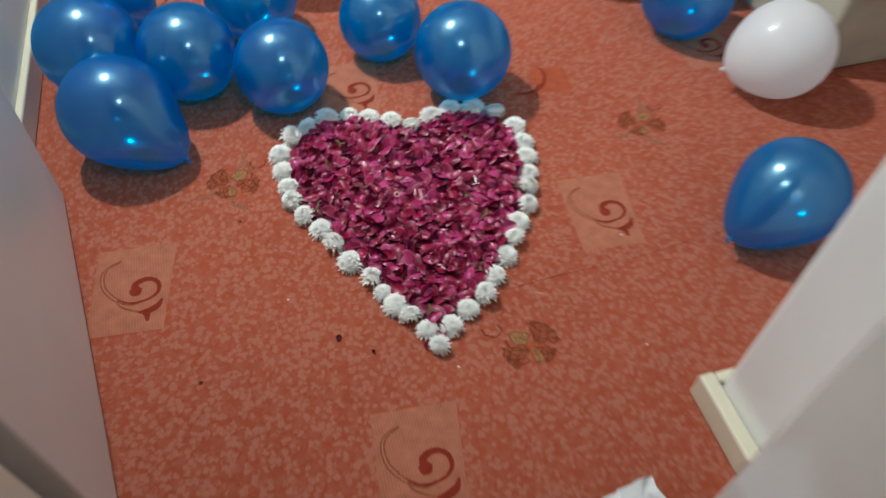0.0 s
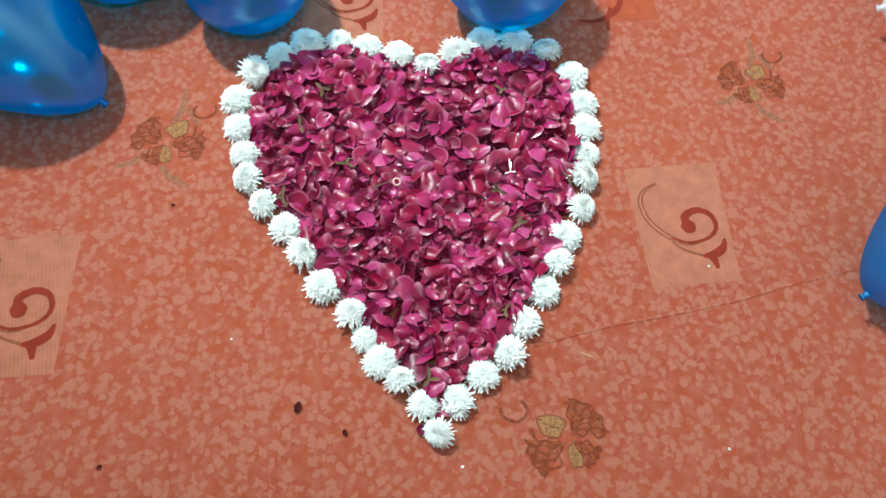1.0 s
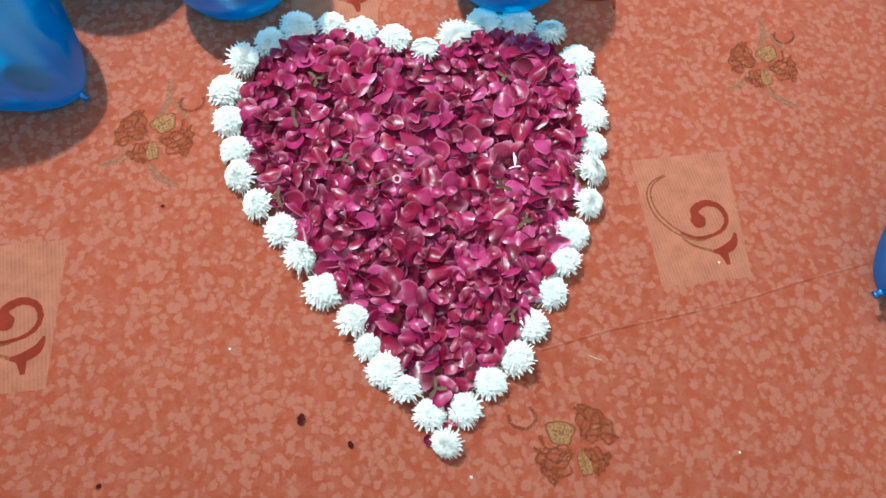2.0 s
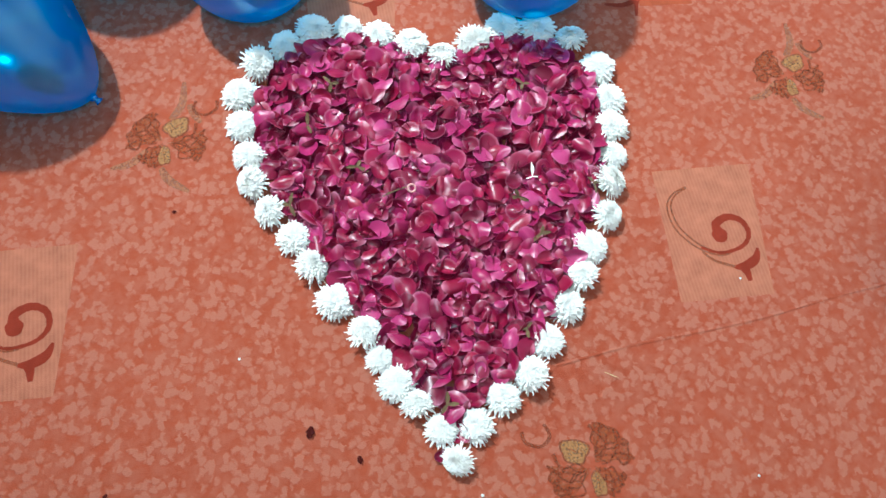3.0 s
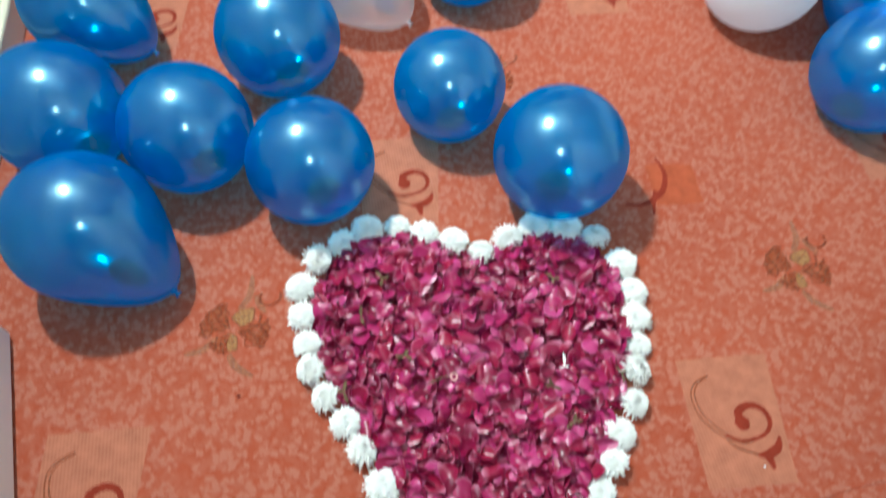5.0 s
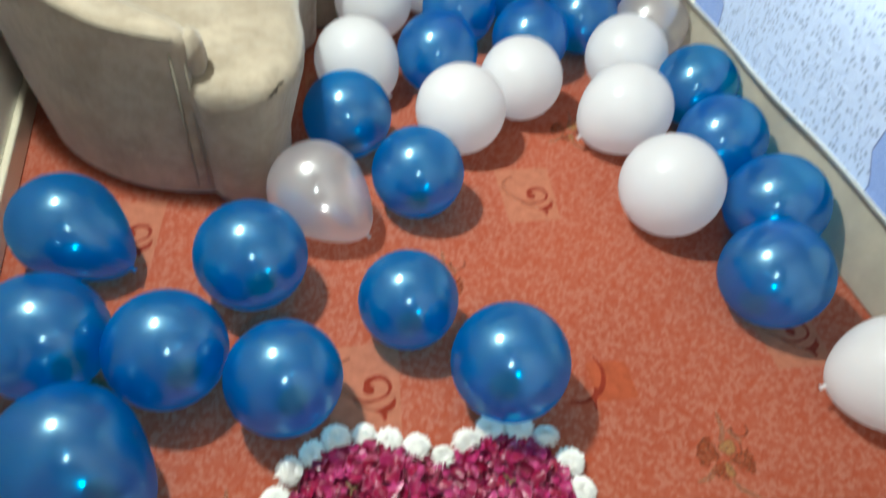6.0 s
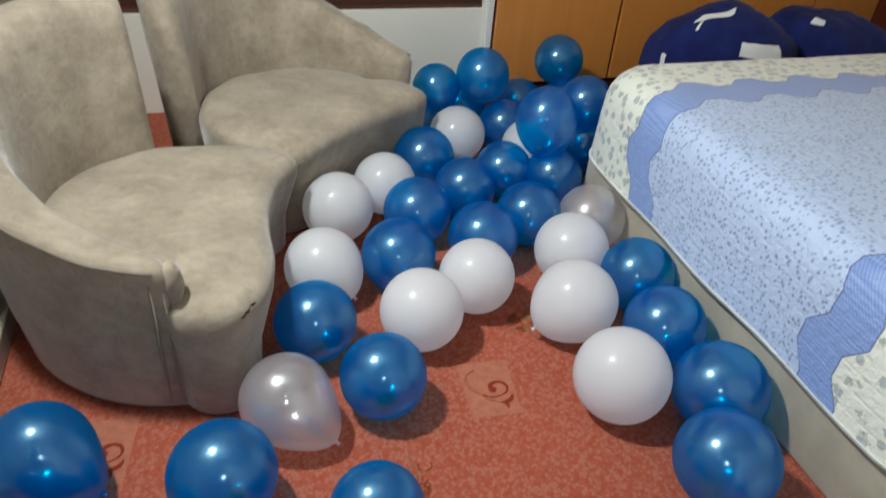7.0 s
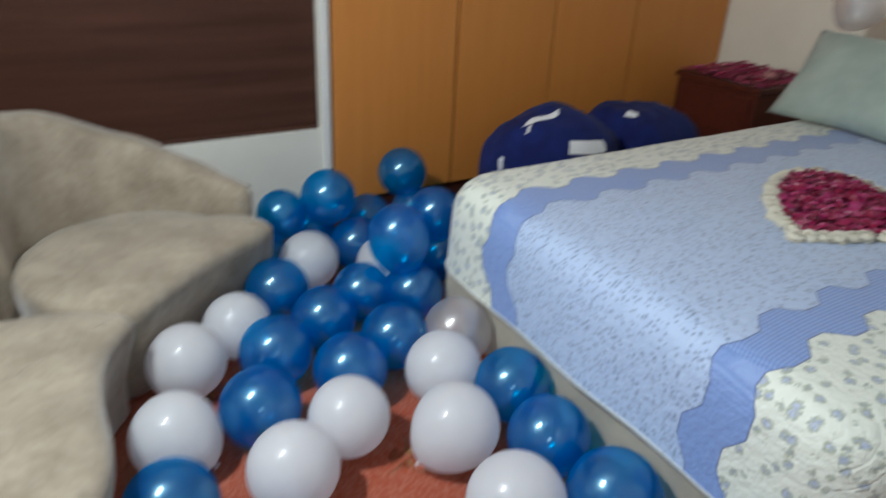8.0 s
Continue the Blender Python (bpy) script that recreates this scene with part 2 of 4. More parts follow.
def petal_look(n):
    p = n.place()
    info = n.add("ShaderNodeObjectInfo").outputs["Random"]
    island = n.add("ShaderNodeNewGeometry").outputs["Random Per Island"]
    pick = n.math("FRACT", n.math("ADD", info, n.math("MULTIPLY", island, 3.7)))
    c = n.ramp(pick, [(0.0, (0.135, 0.002, 0.024)), (0.2, (0.22, 0.002, 0.040)), (0.45, (0.28, 0.003, 0.038)), (0.65, (0.30, 0.006, 0.072)), (0.85, (0.37, 0.016, 0.115)), (1.0, (0.47, 0.048, 0.19))])
    # pale holds the foot's own colour and the highlight painted along the rim
    attr = n.add("ShaderNodeAttribute", attribute_name="pale")
    c = n.mix(n.math("MULTIPLY", attr.outputs["Fac"], 0.55), c, (0.80, 0.33, 0.49))
    vein = n.noise(n.scaled(p, (420, 60, 60)), 1.0, 3)
    c = n.mix(n.math("MULTIPLY", vein, 0.22), c, (0.10, 0.001, 0.024))
    n.set(colour=c, rough=0.32, specular=0.40, subsurface=0.08)
    n.shader.inputs["Subsurface Radius"].default_value = (0.004, 0.001, 0.001)
    n.bump(n.noise(p, 160, 3), 0.12, 0.002)


def white_petal_look(n):
    p = n.place()
    c = n.mix(n.noise(p, 90, 2), (0.985, 0.94, 0.875), (0.995, 0.965, 0.915))
    n.set(colour=c, rough=0.65, specular=0.3, subsurface=0.8)
    n.shader.inputs["Subsurface Radius"].default_value = (0.018, 0.018, 0.017)


def tinted_petal_look(dark, light):
    def build(n):
        c = n.mix(n.noise(n.place(), 90, 2), dark, light)
        n.set(colour=c, rough=0.65, specular=0.3, subsurface=0.3)
        n.shader.inputs["Subsurface Radius"].default_value = (0.003, 0.003, 0.003)
    return build


def glow_look(n):
    n.set(colour=(0.9, 0.9, 0.9), emit=6.0, emit_colour=(1.0, 0.94, 0.84))


CARPET = material("carpet_pile", carpet_look)
PATCH = material("carpet_ribbed_patch", motif_look((0.42, 0.150, 0.092), 0.22))
SQUARE = material("carpet_plain_square", motif_look((0.39, 0.085, 0.038)))
SWIRL = material("carpet_dark_red", motif_look((0.25, 0.034, 0.018)))
SWIRL_PALE = material("carpet_brown_line", motif_look((0.31, 0.088, 0.042), 0.0, 0.55))
OLIVE = material("carpet_olive", motif_look((0.43, 0.215, 0.092), 0.0, 0.45))
BLOOM = material("carpet_red_stroke", motif_look((0.29, 0.064, 0.029), 0.0, 0.6))
FILL = material("carpet_red_petal", motif_look((0.36, 0.098, 0.042), 0.0, 0.85))
STEM = material("carpet_pale_stem", motif_look((0.41, 0.165, 0.095), 0.0, 0.6))
BLUE = material("blue_latex", balloon_look((0.004, 0.228, 0.80), (0.003, 0.150, 0.68), 0.59, (0.018, 0.72, 0.98), 0.11, coat=0.35, flake=0.38, gloss=0.11, glint_rough=0.17, glow_colour=(0.008, 0.45, 1.0)))
WHITE = material("white_latex", balloon_look((0.85, 0.85, 0.875), (0.81, 0.81, 0.835), tint=(0.97, 0.96, 0.98), coat=0.4, coat_rough=0.12, glow=0.48))
PEARL = material("pearl_latex", balloon_look((0.97, 0.96, 0.99), (0.93, 0.92, 0.96), 0.54, (0.99, 0.98, 0.99), 0.24, flake=0.28, gloss=0.15, glow=0.6, glint_rough=0.14))
SUEDE = material("beige_suede", suede_look)
SUEDE_EDGE = material("suede_piping", cloth_look((0.25, 0.215, 0.165), (0.19, 0.165, 0.125)))
BASE_CLOTH = material("beige_bed_base", cloth_look((0.47, 0.42, 0.33), (0.38, 0.34, 0.27)))
QUILT = material("patchwork_quilt", quilt_look)
HEM = material("quilt_hem", cloth_look((0.78, 0.78, 0.72), (0.68, 0.69, 0.66)))
PILLOW = material("sage_pillow", cloth_look((0.44, 0.51, 0.45), (0.36, 0.43, 0.38)))
NAVY = material("navy_cloth", cloth_look((0.010, 0.020, 0.125), (0.006, 0.010, 0.075), 500, 0.9, 0.04))
TAG = material("white_tag", cloth_look((0.80, 0.80, 0.80), (0.70, 0.70, 0.72)))
WALL = material("white_wall", paint_look((0.90, 0.875, 0.785)))
CREAM = material("cream_wall", paint_look((0.96, 0.905, 0.77)))
GLOSS = material("glossy_white", paint_look((0.88, 0.89, 0.88), 0.20, 0.8))
DOOR = material("grey_white_door", paint_look((0.74, 0.74, 0.74), 0.35, 0.2))
SKIRT = material("cream_skirting", paint_look((0.74, 0.68, 0.52), 0.4, 0.3))
CEILING = material("white_ceiling", paint_look((0.78, 0.78, 0.76), 0.9))
CABINET = material("cabinet_veneer", wood_look((0.655, 0.266, 0.058), (0.60, 0.232, 0.048), 0.42, grain=0.08))
PLINTH = material("dark_plinth", wood_look((0.10, 0.030, 0.016), (0.05, 0.014, 0.008), 0.5, "X"))
BLIND = material("brown_slats", wood_look((0.120, 0.050, 0.030), (0.065, 0.025, 0.015), 0.55, "X", 6))
BARE = material("bare_floor", wood_look((0.055, 0.014, 0.010), (0.030, 0.008, 0.006), 0.45, "X", 5))
MAROON = material("maroon_wood", wood_look((0.105, 0.020, 0.011), (0.06, 0.011, 0.006), 0.4, "X"))
PETAL = material("rose_petal", petal_look)
WHITE_PETAL = material("white_petal", white_petal_look)
CREAM_PETAL = material("cream_petal", tinted_petal_look((0.86, 0.81, 0.69), (0.95, 0.915, 0.81)))
PINK_PETAL = material("pink_petal", tinted_petal_look((0.62, 0.30, 0.30), (0.80, 0.48, 0.46)))
CALYX = material("green_calyx", cloth_look((0.10, 0.16, 0.04), (0.06, 0.10, 0.03)))
METAL = material("steel", paint_look((0.5, 0.5, 0.5), 0.3))
GLOW = material("lit_bulb", glow_look)
TEAR = material("dark_lining", cloth_look((0.035, 0.026, 0.018), (0.02, 0.015, 0.01)))
SEPAL = material("dry_sepal", cloth_look((0.20, 0.14, 0.07), (0.10, 0.055, 0.03)))
STRAW = material("straw", cloth_look((0.62, 0.45, 0.25), (0.48, 0.32, 0.17)))
SCRAP = material("dry_petal", cloth_look((0.16, 0.016, 0.012), (0.08, 0.010, 0.008)))

# ---- building helpers ----


def mesh_of(name, bm, mat, smooth=True):
    me = bpy.data.meshes.new(name)
    bm.to_mesh(me)
    bm.free()
    me.materials.append(mat)
    if smooth:
        me.polygons.foreach_set("use_smooth", [True] * len(me.polygons))
    return me


def part(name, bm, mat, parent=None, label="", smooth=True):
    ob = new(name, mesh_of(name, bm, mat, smooth))
    if parent:
        ob.parent = parent
    if label:
        ob["label"] = label
    return ob


def box(lo, hi, bevel=0.0, segments=2, bm=None):
    bm = bm or bmesh.new()
    size, mid = [b - a for a, b in zip(lo, hi)], [(a + b) / 2 for a, b in zip(lo, hi)]
    made = bmesh.ops.create_cube(bm, size=1, matrix=Matrix.Translation(mid) @ Matrix.Diagonal((*size, 1)))
    if bevel:
        edges = {e for v in made["verts"] for e in v.link_edges}
        bmesh.ops.bevel(bm, geom=list(edges), offset=bevel, segments=segments, profile=0.5, affect="EDGES")
    return bm


def rings(loops, bm=None, close=True, cap_first=False, cap_last=False):
    """Skin a list of loops of points, all of one length."""
    bm = bm or bmesh.new()
    rows = [[bm.verts.new(p) for p in loop] for loop in loops]
    count = len(rows[0])
    for a, b in zip(rows, rows[1:]):
        for i in range(count if close else count - 1):
            j = (i + 1) % count
            bm.faces.new((a[i], a[j], b[j], b[i]))
    if cap_first:
        bm.faces.new(rows[0][::-1])
    if cap_last:
        bm.faces.new(rows[-1])
    return bm


def ribbon(points, widths, z, bm=None):
    """A flat band along points in the plane, its width changing along it."""
    bm = bm or bmesh.new()
    left, right = [], []
    for i, (x, y) in enumerate(points):
        a, b = points[max(i - 1, 0)], points[min(i + 1, len(points) - 1)]
        d = Vector((b[0] - a[0], b[1] - a[1])).normalized()
        w = widths[i] / 2
        left.append(bm.verts.new((x - d.y * w, y + d.x * w, z)))
        right.append(bm.verts.new((x + d.y * w, y - d.x * w, z)))
    for i in range(len(points) - 1):
        bm.faces.new((right[i], right[i + 1], left[i + 1], left[i]))
    return bm


def smooth_line(points, steps=6):
    """Catmull-Rom through points."""
    out = []
    for i in range(len(points) - 1):
        p = [Vector(points[max(0, min(len(points) - 1, i + k))]) for k in (-1, 0, 1, 2)]
        for s in range(steps):
            t = s / steps
            out.append(tuple(0.5 * (2 * p[1] + (p[2] - p[0]) * t + (2 * p[0] - 5 * p[1] + 4 * p[2] - p[3]) * t ** 2 + (3 * p[1] - p[0] - 3 * p[2] + p[3]) * t ** 3)))
    out.append(tuple(points[-1]))
    return out


def profile_at(table, s):
    for (a, va), (b, vb) in zip(table, table[1:]):
        if s <= b:
            t = (s - a) / (b - a)
            t = t * t * (3 - 2 * t) * 0.5 + t * 0.5
            return va + (vb - va) * t
    return table[-1][1]


# ---- room ----
LEFT, RIGHT, BACK, FRONT, TOP = -0.75, 4.06, 3.275, -0.22, 2.76


def structure(name, bm, mat, label, smooth=False):
    return tagged(part(name, bm, mat, None, label, smooth), category=name.split("_")[0], kind="structure")


CARPET_END = 2.82
pile = box((LEFT - 0.12, FRONT - 0.13, -0.06), (RIGHT + 0.12, CARPET_END, 0.0))
box((-0.95, -2.4, -0.06), (0.45, FRONT - 0.13, 0.0), bm=pile)
box((LEFT - 0.12, CARPET_END, -0.06), (0.5, BACK + 0.14, 0.0), bm=pile)
floor = structure("floor", pile, CARPET, "orange-red patterned carpet with mottled pile")
structure("floor_margin", box((0.501, CARPET_END + 0.001, -0.06), (RIGHT + 0.12, BACK + 0.14, -0.005)), BARE, "bare dark red-brown floor along the wardrobe wall")
cover = box((LEFT - 0.12, FRONT - 0.13, TOP), (RIGHT + 0.12, BACK + 0.14, TOP + 0.1))
box((-0.95, -2.4, TOP), (0.45, FRONT - 0.13, TOP + 0.1), bm=cover)
structure("ceiling", cover, CEILING, "plain white painted ceiling")
structure("wall_west", box((LEFT - 0.12, FRONT, 0), (LEFT, BACK, TOP)), WALL, "white painted wall with cream skirting")
structure("wall_east", box((RIGHT, FRONT - 0.13, 0), (RIGHT + 0.12, BACK, TOP)), CREAM, "white painted wall behind the bed")
structure("wall_south", box((0.425, FRONT - 0.13, 0), (RIGHT, FRONT, TOP), 0.014, 5), GLOSS, "glossy white wall ending at the doorway")
structure("wall_south_stub", box((LEFT - 0.12, FRONT - 0.13, 0), (-0.56, FRONT, TOP)), WALL, "short white wall beside the door hinge")
structure("wall_lintel", box((-0.56, FRONT - 0.13, 2.05), (0.425, FRONT, TOP)), WALL, "white wall above the doorway")
structure("wall_passage_east", box((0.325, -2.4, 0), (0.45, -0.385, TOP), 0.004, 1), GLOSS, "glossy white passage wall by the doorway")
structure("wall_passage_west", box((-0.95, -2.4, 0), (-0.83, FRONT - 0.13, TOP)), WALL, "white passage wall outside the room")
structure("wall_passage_end", box((-0.95, -2.4, 0), (0.45, -2.28, TOP)), WALL, "white wall at the passage end")
# back wall with the window opening in it
WIN = (-0.735, 1.205, 0.448, 1.95)
bw = box((LEFT - 0.12, BACK, 0), (RIGHT + 0.12, BACK + 0.14, WIN[2]))
box((LEFT - 0.12, BACK, WIN[3]), (RIGHT + 0.12, BACK + 0.14, TOP), bm=bw)
box((LEFT - 0.12, BACK, WIN[2]), (WIN[0], BACK + 0.14, WIN[3]), bm=bw)
box((WIN[1], BACK, WIN[2]), (RIGHT + 0.12, BACK + 0.14, WIN[3]), bm=bw)
structure("wall_north", bw, WALL, "white wall with a wide window")
structure("trim", box((1.215, BACK - 0.028, 0), (1.249, BACK - 0.002, TOP), 0.003, 1), GLOSS, "narrow white post beside the cabinet")


def skirting(lo, hi):
    structure("baseboard", box(lo, hi, 0.006, 2), SKIRT, "cream painted skirting board")


skirting((LEFT, FRONT, 0), (LEFT + 0.018, BACK - 0.02, 0.075))
skirting((0.395, FRONT - 0.135, 0), (0.424, FRONT + 0.022, 0.06))
skirting((0.424, FRONT, 0), (1.15, FRONT + 0.02, 0.06))

# window, hidden by a slatted blind
window = structure("window_1", box((WIN[0], BACK + 0.105, WIN[2]), (WIN[1], BACK + 0.13, WIN[3])), BLIND, "wide window covered by a brown slatted blind")
fr = box((WIN[0], BACK + 0.02, WIN[2]), (WIN[1], BACK + 0.10, WIN[2] + 0.012))
part("window_sill", fr, GLOSS, window, smooth=False)
pitch = 0.0175
for left, right in ((WIN[0], -0.592), (-0.584, WIN[1])):
    slats = bmesh.new()
    z = WIN[2] + 0.018
    while z < WIN[3] - 0.01:
        sag = 0.0012 * math.sin(z * 31)
        bmesh.ops.create_cube(slats, size=1, matrix=Matrix.Translation(((left + right) / 2, BACK + 0.030 + sag, z)) @ Matrix.Rotation(radians(12), 4, "X") @ Matrix.Diagonal((right - left - 0.006, 0.006, pitch * 0.93, 1)))
        z += pitch
    part("slats", slats, BLIND, window, "dark brown wooden slats", smooth=False)["kind"] = "stuff"
    part("bottom_rail", box((left + 0.004, BACK + 0.016, WIN[2] + 0.002), (right - 0.004, BACK + 0.036, WIN[2] + 0.018), 0.003, 1), BLIND, window, smooth=False)

# open door, folded back towards the wall
hinge, swing = Vector((-0.545, -0.19, 0)), Vector((-0.663, 0.556, 0))
along = (swing - hinge).normalized()
door = structure("door_1", box((0, 0, 0.008), ((swing - hinge).length, 0.042, 2.02), 0.003, 1), DOOR, "plain grey-white door standing open")
door.matrix_world = Matrix.Translation(hinge) @ Matrix.Rotation(math.atan2(along.y, along.x), 4, "Z")
knob = bmesh.new()
bmesh.ops.create_uvsphere(knob, u_segments=16, v_segments=10, radius=0.024, matrix=Matrix.Translation((0.70, 0.080, 1.0)))
bmesh.ops.create_cone(knob, cap_ends=True, segments=14, radius1=0.010, radius2=0.010, depth=0.04, matrix=Matrix.Translation((0.70, 0.06, 1.0)) @ Matrix.Rotation(radians(90), 4, "X"))
part("door_handle", knob, METAL, door)

# round lamp high on the west wall, tilted into the room
light = tagged(new("wall_lamp"), "round white lamp lit high on the wall", "lamp")
light.matrix_world = look(LAMP, LAMP_AIM) @ pose(0, 0, 0.012)
shell = rings([[(r * math.cos(k * math.tau / 32), r * math.sin(k * math.tau / 32), h) for k in range(32)] for r, h in ((0.080, 0.0), (0.096, 0.004), (0.100, 0.014), (0.094, 0.034), (0.060, 0.046), (0.022, 0.050))], cap_first=True, cap_last=True)
bmesh.ops.recalc_face_normals(shell, faces=shell.faces)
part("housing", shell, GLOSS, light)
part("diffuser", rings([[(r * math.cos(k * math.tau / 32), r * math.sin(k * math.tau / 32), h) for k in range(32)] for r, h in ((0.079, -0.001), (0.070, -0.004), (0.03, -0.006))], cap_last=True), GLOW, light, "glowing white diffuser")
arm = bmesh.new()
bmesh.ops.create_cone(arm, cap_ends=True, segments=14, radius1=0.012, radius2=0.012, depth=0.09, matrix=Matrix.Translation((0, 0, 0.085)))
part("arm", arm, METAL, light)

# ---- built-in cabinet along the back wall ----
cabinet = tagged(new("wardrobe"), "orange-brown veneered built-in wardrobe with flush doors", "wardrobe")
CAB = [1.253, 1.948, 2.588, 3.215, RIGHT - 0.004]
part("body", box((CAB[0], BACK - 0.035, 0.075), (CAB[-1], BACK - 0.003, 2.30)), PLINTH, cabinet, smooth=False)
part("plinth", box((CAB[0], BACK - 0.03, 0.0), (CAB[-1], BACK - 0.004, 0.07)), PLINTH, cabinet, "dark brown plinth", smooth=False)
for a, b in zip(CAB, CAB[1:]):
    part("door", box((a + (0.001 if a == CAB[0] else 0.008), BACK - 0.058, 0.078), (b - 0.008, BACK - 0.038, 2.28), 0.003, 2), CABINET, cabinet, smooth=False)

# ---- half-round armchairs ----
# front edge of each seat, from the arm's foot to the far corner: forward, sideways
SEAT_FRONT = [
    [(0.0, -0.365), (0.06, -0.400), (0.14, -0.455), (0.20, -0.468), (0.262, -0.452), (0.308, -0.41), (0.330, -0.31), (0.308, -0.19), (0.257, -0.06), (0.224, 0.05), (0.211, 0.16), (0.217, 0.25), (0.232, 0.31), (0.220, 0.345), (0.165, 0.368), (0.09, 0.380), (0.0, 0.384)],
    [(0.0, -0.365), (0.05, -0.400), (0.14, -0.44), (0.22, -0.435), (0.262, -0.40), (0.264, -0.30), (0.255, -0.20), (0.248, -0.09), (0.250, 0.0), (0.262, 0.13), (0.274, 0.22), (0.270, 0.285), (0.238, 0.33), (0.17, 0.358), (0.09, 0.372), (0.0, 0.382)],
]
# height of the back's rim by degrees from its high end, one row for each chair
BACK_TOP = [
    [(0, 0.795), (28, 0.80), (62, 0.745), (98, 0.62), (126, 0.525), (144, 0.478), (162, 0.455)],
    [(0, 0.76), (28, 0.79), (62, 0.745), (98, 0.62), (126, 0.525), (144, 0.478), (162, 0.455)],
]


def armchair(where, facing, flip, label):
    """Faces +x before it is turned. The back runs round from a high end to a low arm tip."""
    chair = tagged(new("armchair"), label, "armchair", "pair of half-round chairs")
    s = -1 if flip else 1
    thick, outer = 0.120, 0.480
    def at(deg, r):
        return Vector((r * math.cos(radians(deg)), s * r * math.sin(radians(deg)), 0))

    # seat block: round behind, its front edge an S that swells beside the arm and draws in beyond
    swell = SEAT_FRONT[1 if flip else 0] + [(0.378 * math.cos(radians(a)), 0.378 * math.sin(radians(a))) for a in range(105, 256, 15)]
    ring_of = swell[-2:] + swell + swell[:3]
    edge_line = smooth_line([(u, s * v) for u, v in ring_of], 4)[8:-12]

    def outline(grow, tuck=0.0):
        pts, count = [], len(edge_line)
        for i, (x, y) in enumerate(edge_line):
            a, b = edge_line[i - 2], edge_line[(i + 2) % count]
            d = Vector((b[0] - a[0], b[1] - a[1])).normalized()
            out = Vector((d.y, -d.x)) * s
            rel = math.degrees(math.atan2(s * y, x))
            back_in = tuck * max(0.0, min(1.0, (rel + 60) / 25)) * max(0.0, min(1.0, x / 0.15))
            pts.append(Vector((x + out.x * grow - back_in, y + out.y * grow, 0)))
        return pts

    levels = [(-0.028, 0.006), (-0.020, 0.02), (-0.014, 0.14), (0.0, 0.29), (0.001, 0.320), (-0.007, 0.336), (-0.020, 0.349), (-0.042, 0.358)]
    loops = []
    for grow, height in levels:
        loop = []
        for p in outline(grow, 0.034 * max(0.0, min(1.0, (0.30 - height) / 0.14))):
            wob = 0.006 * noise.noise(Vector((p.x * 7, p.y * 7, height * 6 + (3 if flip else 0)))) if height > 0.1 else 0
            loop.append((p.x * (1 + wob), p.y * (1 + wob), height + (wob if height > 0.33 else 0)))
        loops.append(loop)
    rim = loops[-1]
    for share, height in ((0.80, 0.364), (0.52, 0.368), (0.22, 0.370)):
        loops.append([(x * share, y * share, height + 0.005 * noise.noise(Vector((x * share * 9, y * share * 9, 2)))) for x, y, z in rim])
    seat = rings(loops, cap_first=True, cap_last=True)
    if flip:
        bmesh.ops.reverse_faces(seat, faces=seat.faces)
    cushion = part("seat", seat, SUEDE, chair)
    # back shell
    steps = 64
    loops, seam_line = [], []
    for i in range(steps + 1):
        t = i / steps
        sweep = t * 160
        a = 128 + sweep
        top = profile_at(BACK_TOP[1 if flip else 0], sweep)
        lean = 0.066 * max(0.0, top - 0.46) / 0.34
        slim = 0.045 * max(0.0, (sweep - 138) / 22) ** 1.5
        r0, r1 = outer - thick + slim, outer
        sec = [(r1 - 0.036, 0.012), (r1 - 0.024, 0.03), (r1 - 0.010 + lean * 0.2, 0.2), (r1 + lean * 0.8, top - 0.034), (r1 + lean + 0.001, top - 0.014), (r1 + lean - 0.007, top - 0.003), (r1 + lean - 0.024, top + 0.002),
               (r0 + lean + 0.040, top + 0.003), (r0 + lean + 0.016, top - 0.006), (r0 + lean * 0.9 + 0.003, top - 0.030), (r0 + lean * 0.6, top - 0.075), (r0 + lean * 0.1, 0.33), (r0, 0.02)]
        if t > 0.02 and t < 0.985:
            seam_line.append(at(a, r1 + lean + 0.0005) + Vector((0, 0, top - 0.012)))
        end = min(t, 1 - t) * steps
        pinch = {0: 0.80, 1: 0.93}.get(int(end), 1.0)
        mid = (r0 + r1) / 2
        loop = []
        for r, h in sec:
            rr = mid + (r - mid) * pinch
            hh = h - (0.016 * (1 - pinch) / 0.2 if h > top - 0.1 else 0)
            p = at(a - 4.5 * (1 - h / top) * max(0.0, 1 - i / 5), rr)
            w = 0.005 * noise.noise(Vector((p.x * 6, p.y * 6, h * 6)))
            loop.append((p.x * (1 + w), p.y * (1 + w), hh))
        loops.append(loop)
    shell = rings(loops, cap_first=True, cap_last=True)
    bmesh.ops.recalc_face_normals(shell, faces=shell.faces)
    back = part("backrest", shell, SUEDE, chair)
    piping = bmesh.new()
    around = []
    for i, c in enumerate(seam_line):
        d = (seam_line[min(i + 1, len(seam_line) - 1)] - seam_line[max(i - 1, 0)]).normalized()
        out = Vector((c.x, c.y, 0)).normalized()
        up = d.cross(out).normalized()
        around.append([tuple(c + (out * math.cos(k * 1.0472) + up * math.sin(k * 1.0472)) * 0.0035) for k in range(6)])
    rings(around, piping, cap_first=True, cap_last=True)
    bmesh.ops.recalc_face_normals(piping, faces=piping.faces)
    part("piping", piping, SUEDE_EDGE, back)
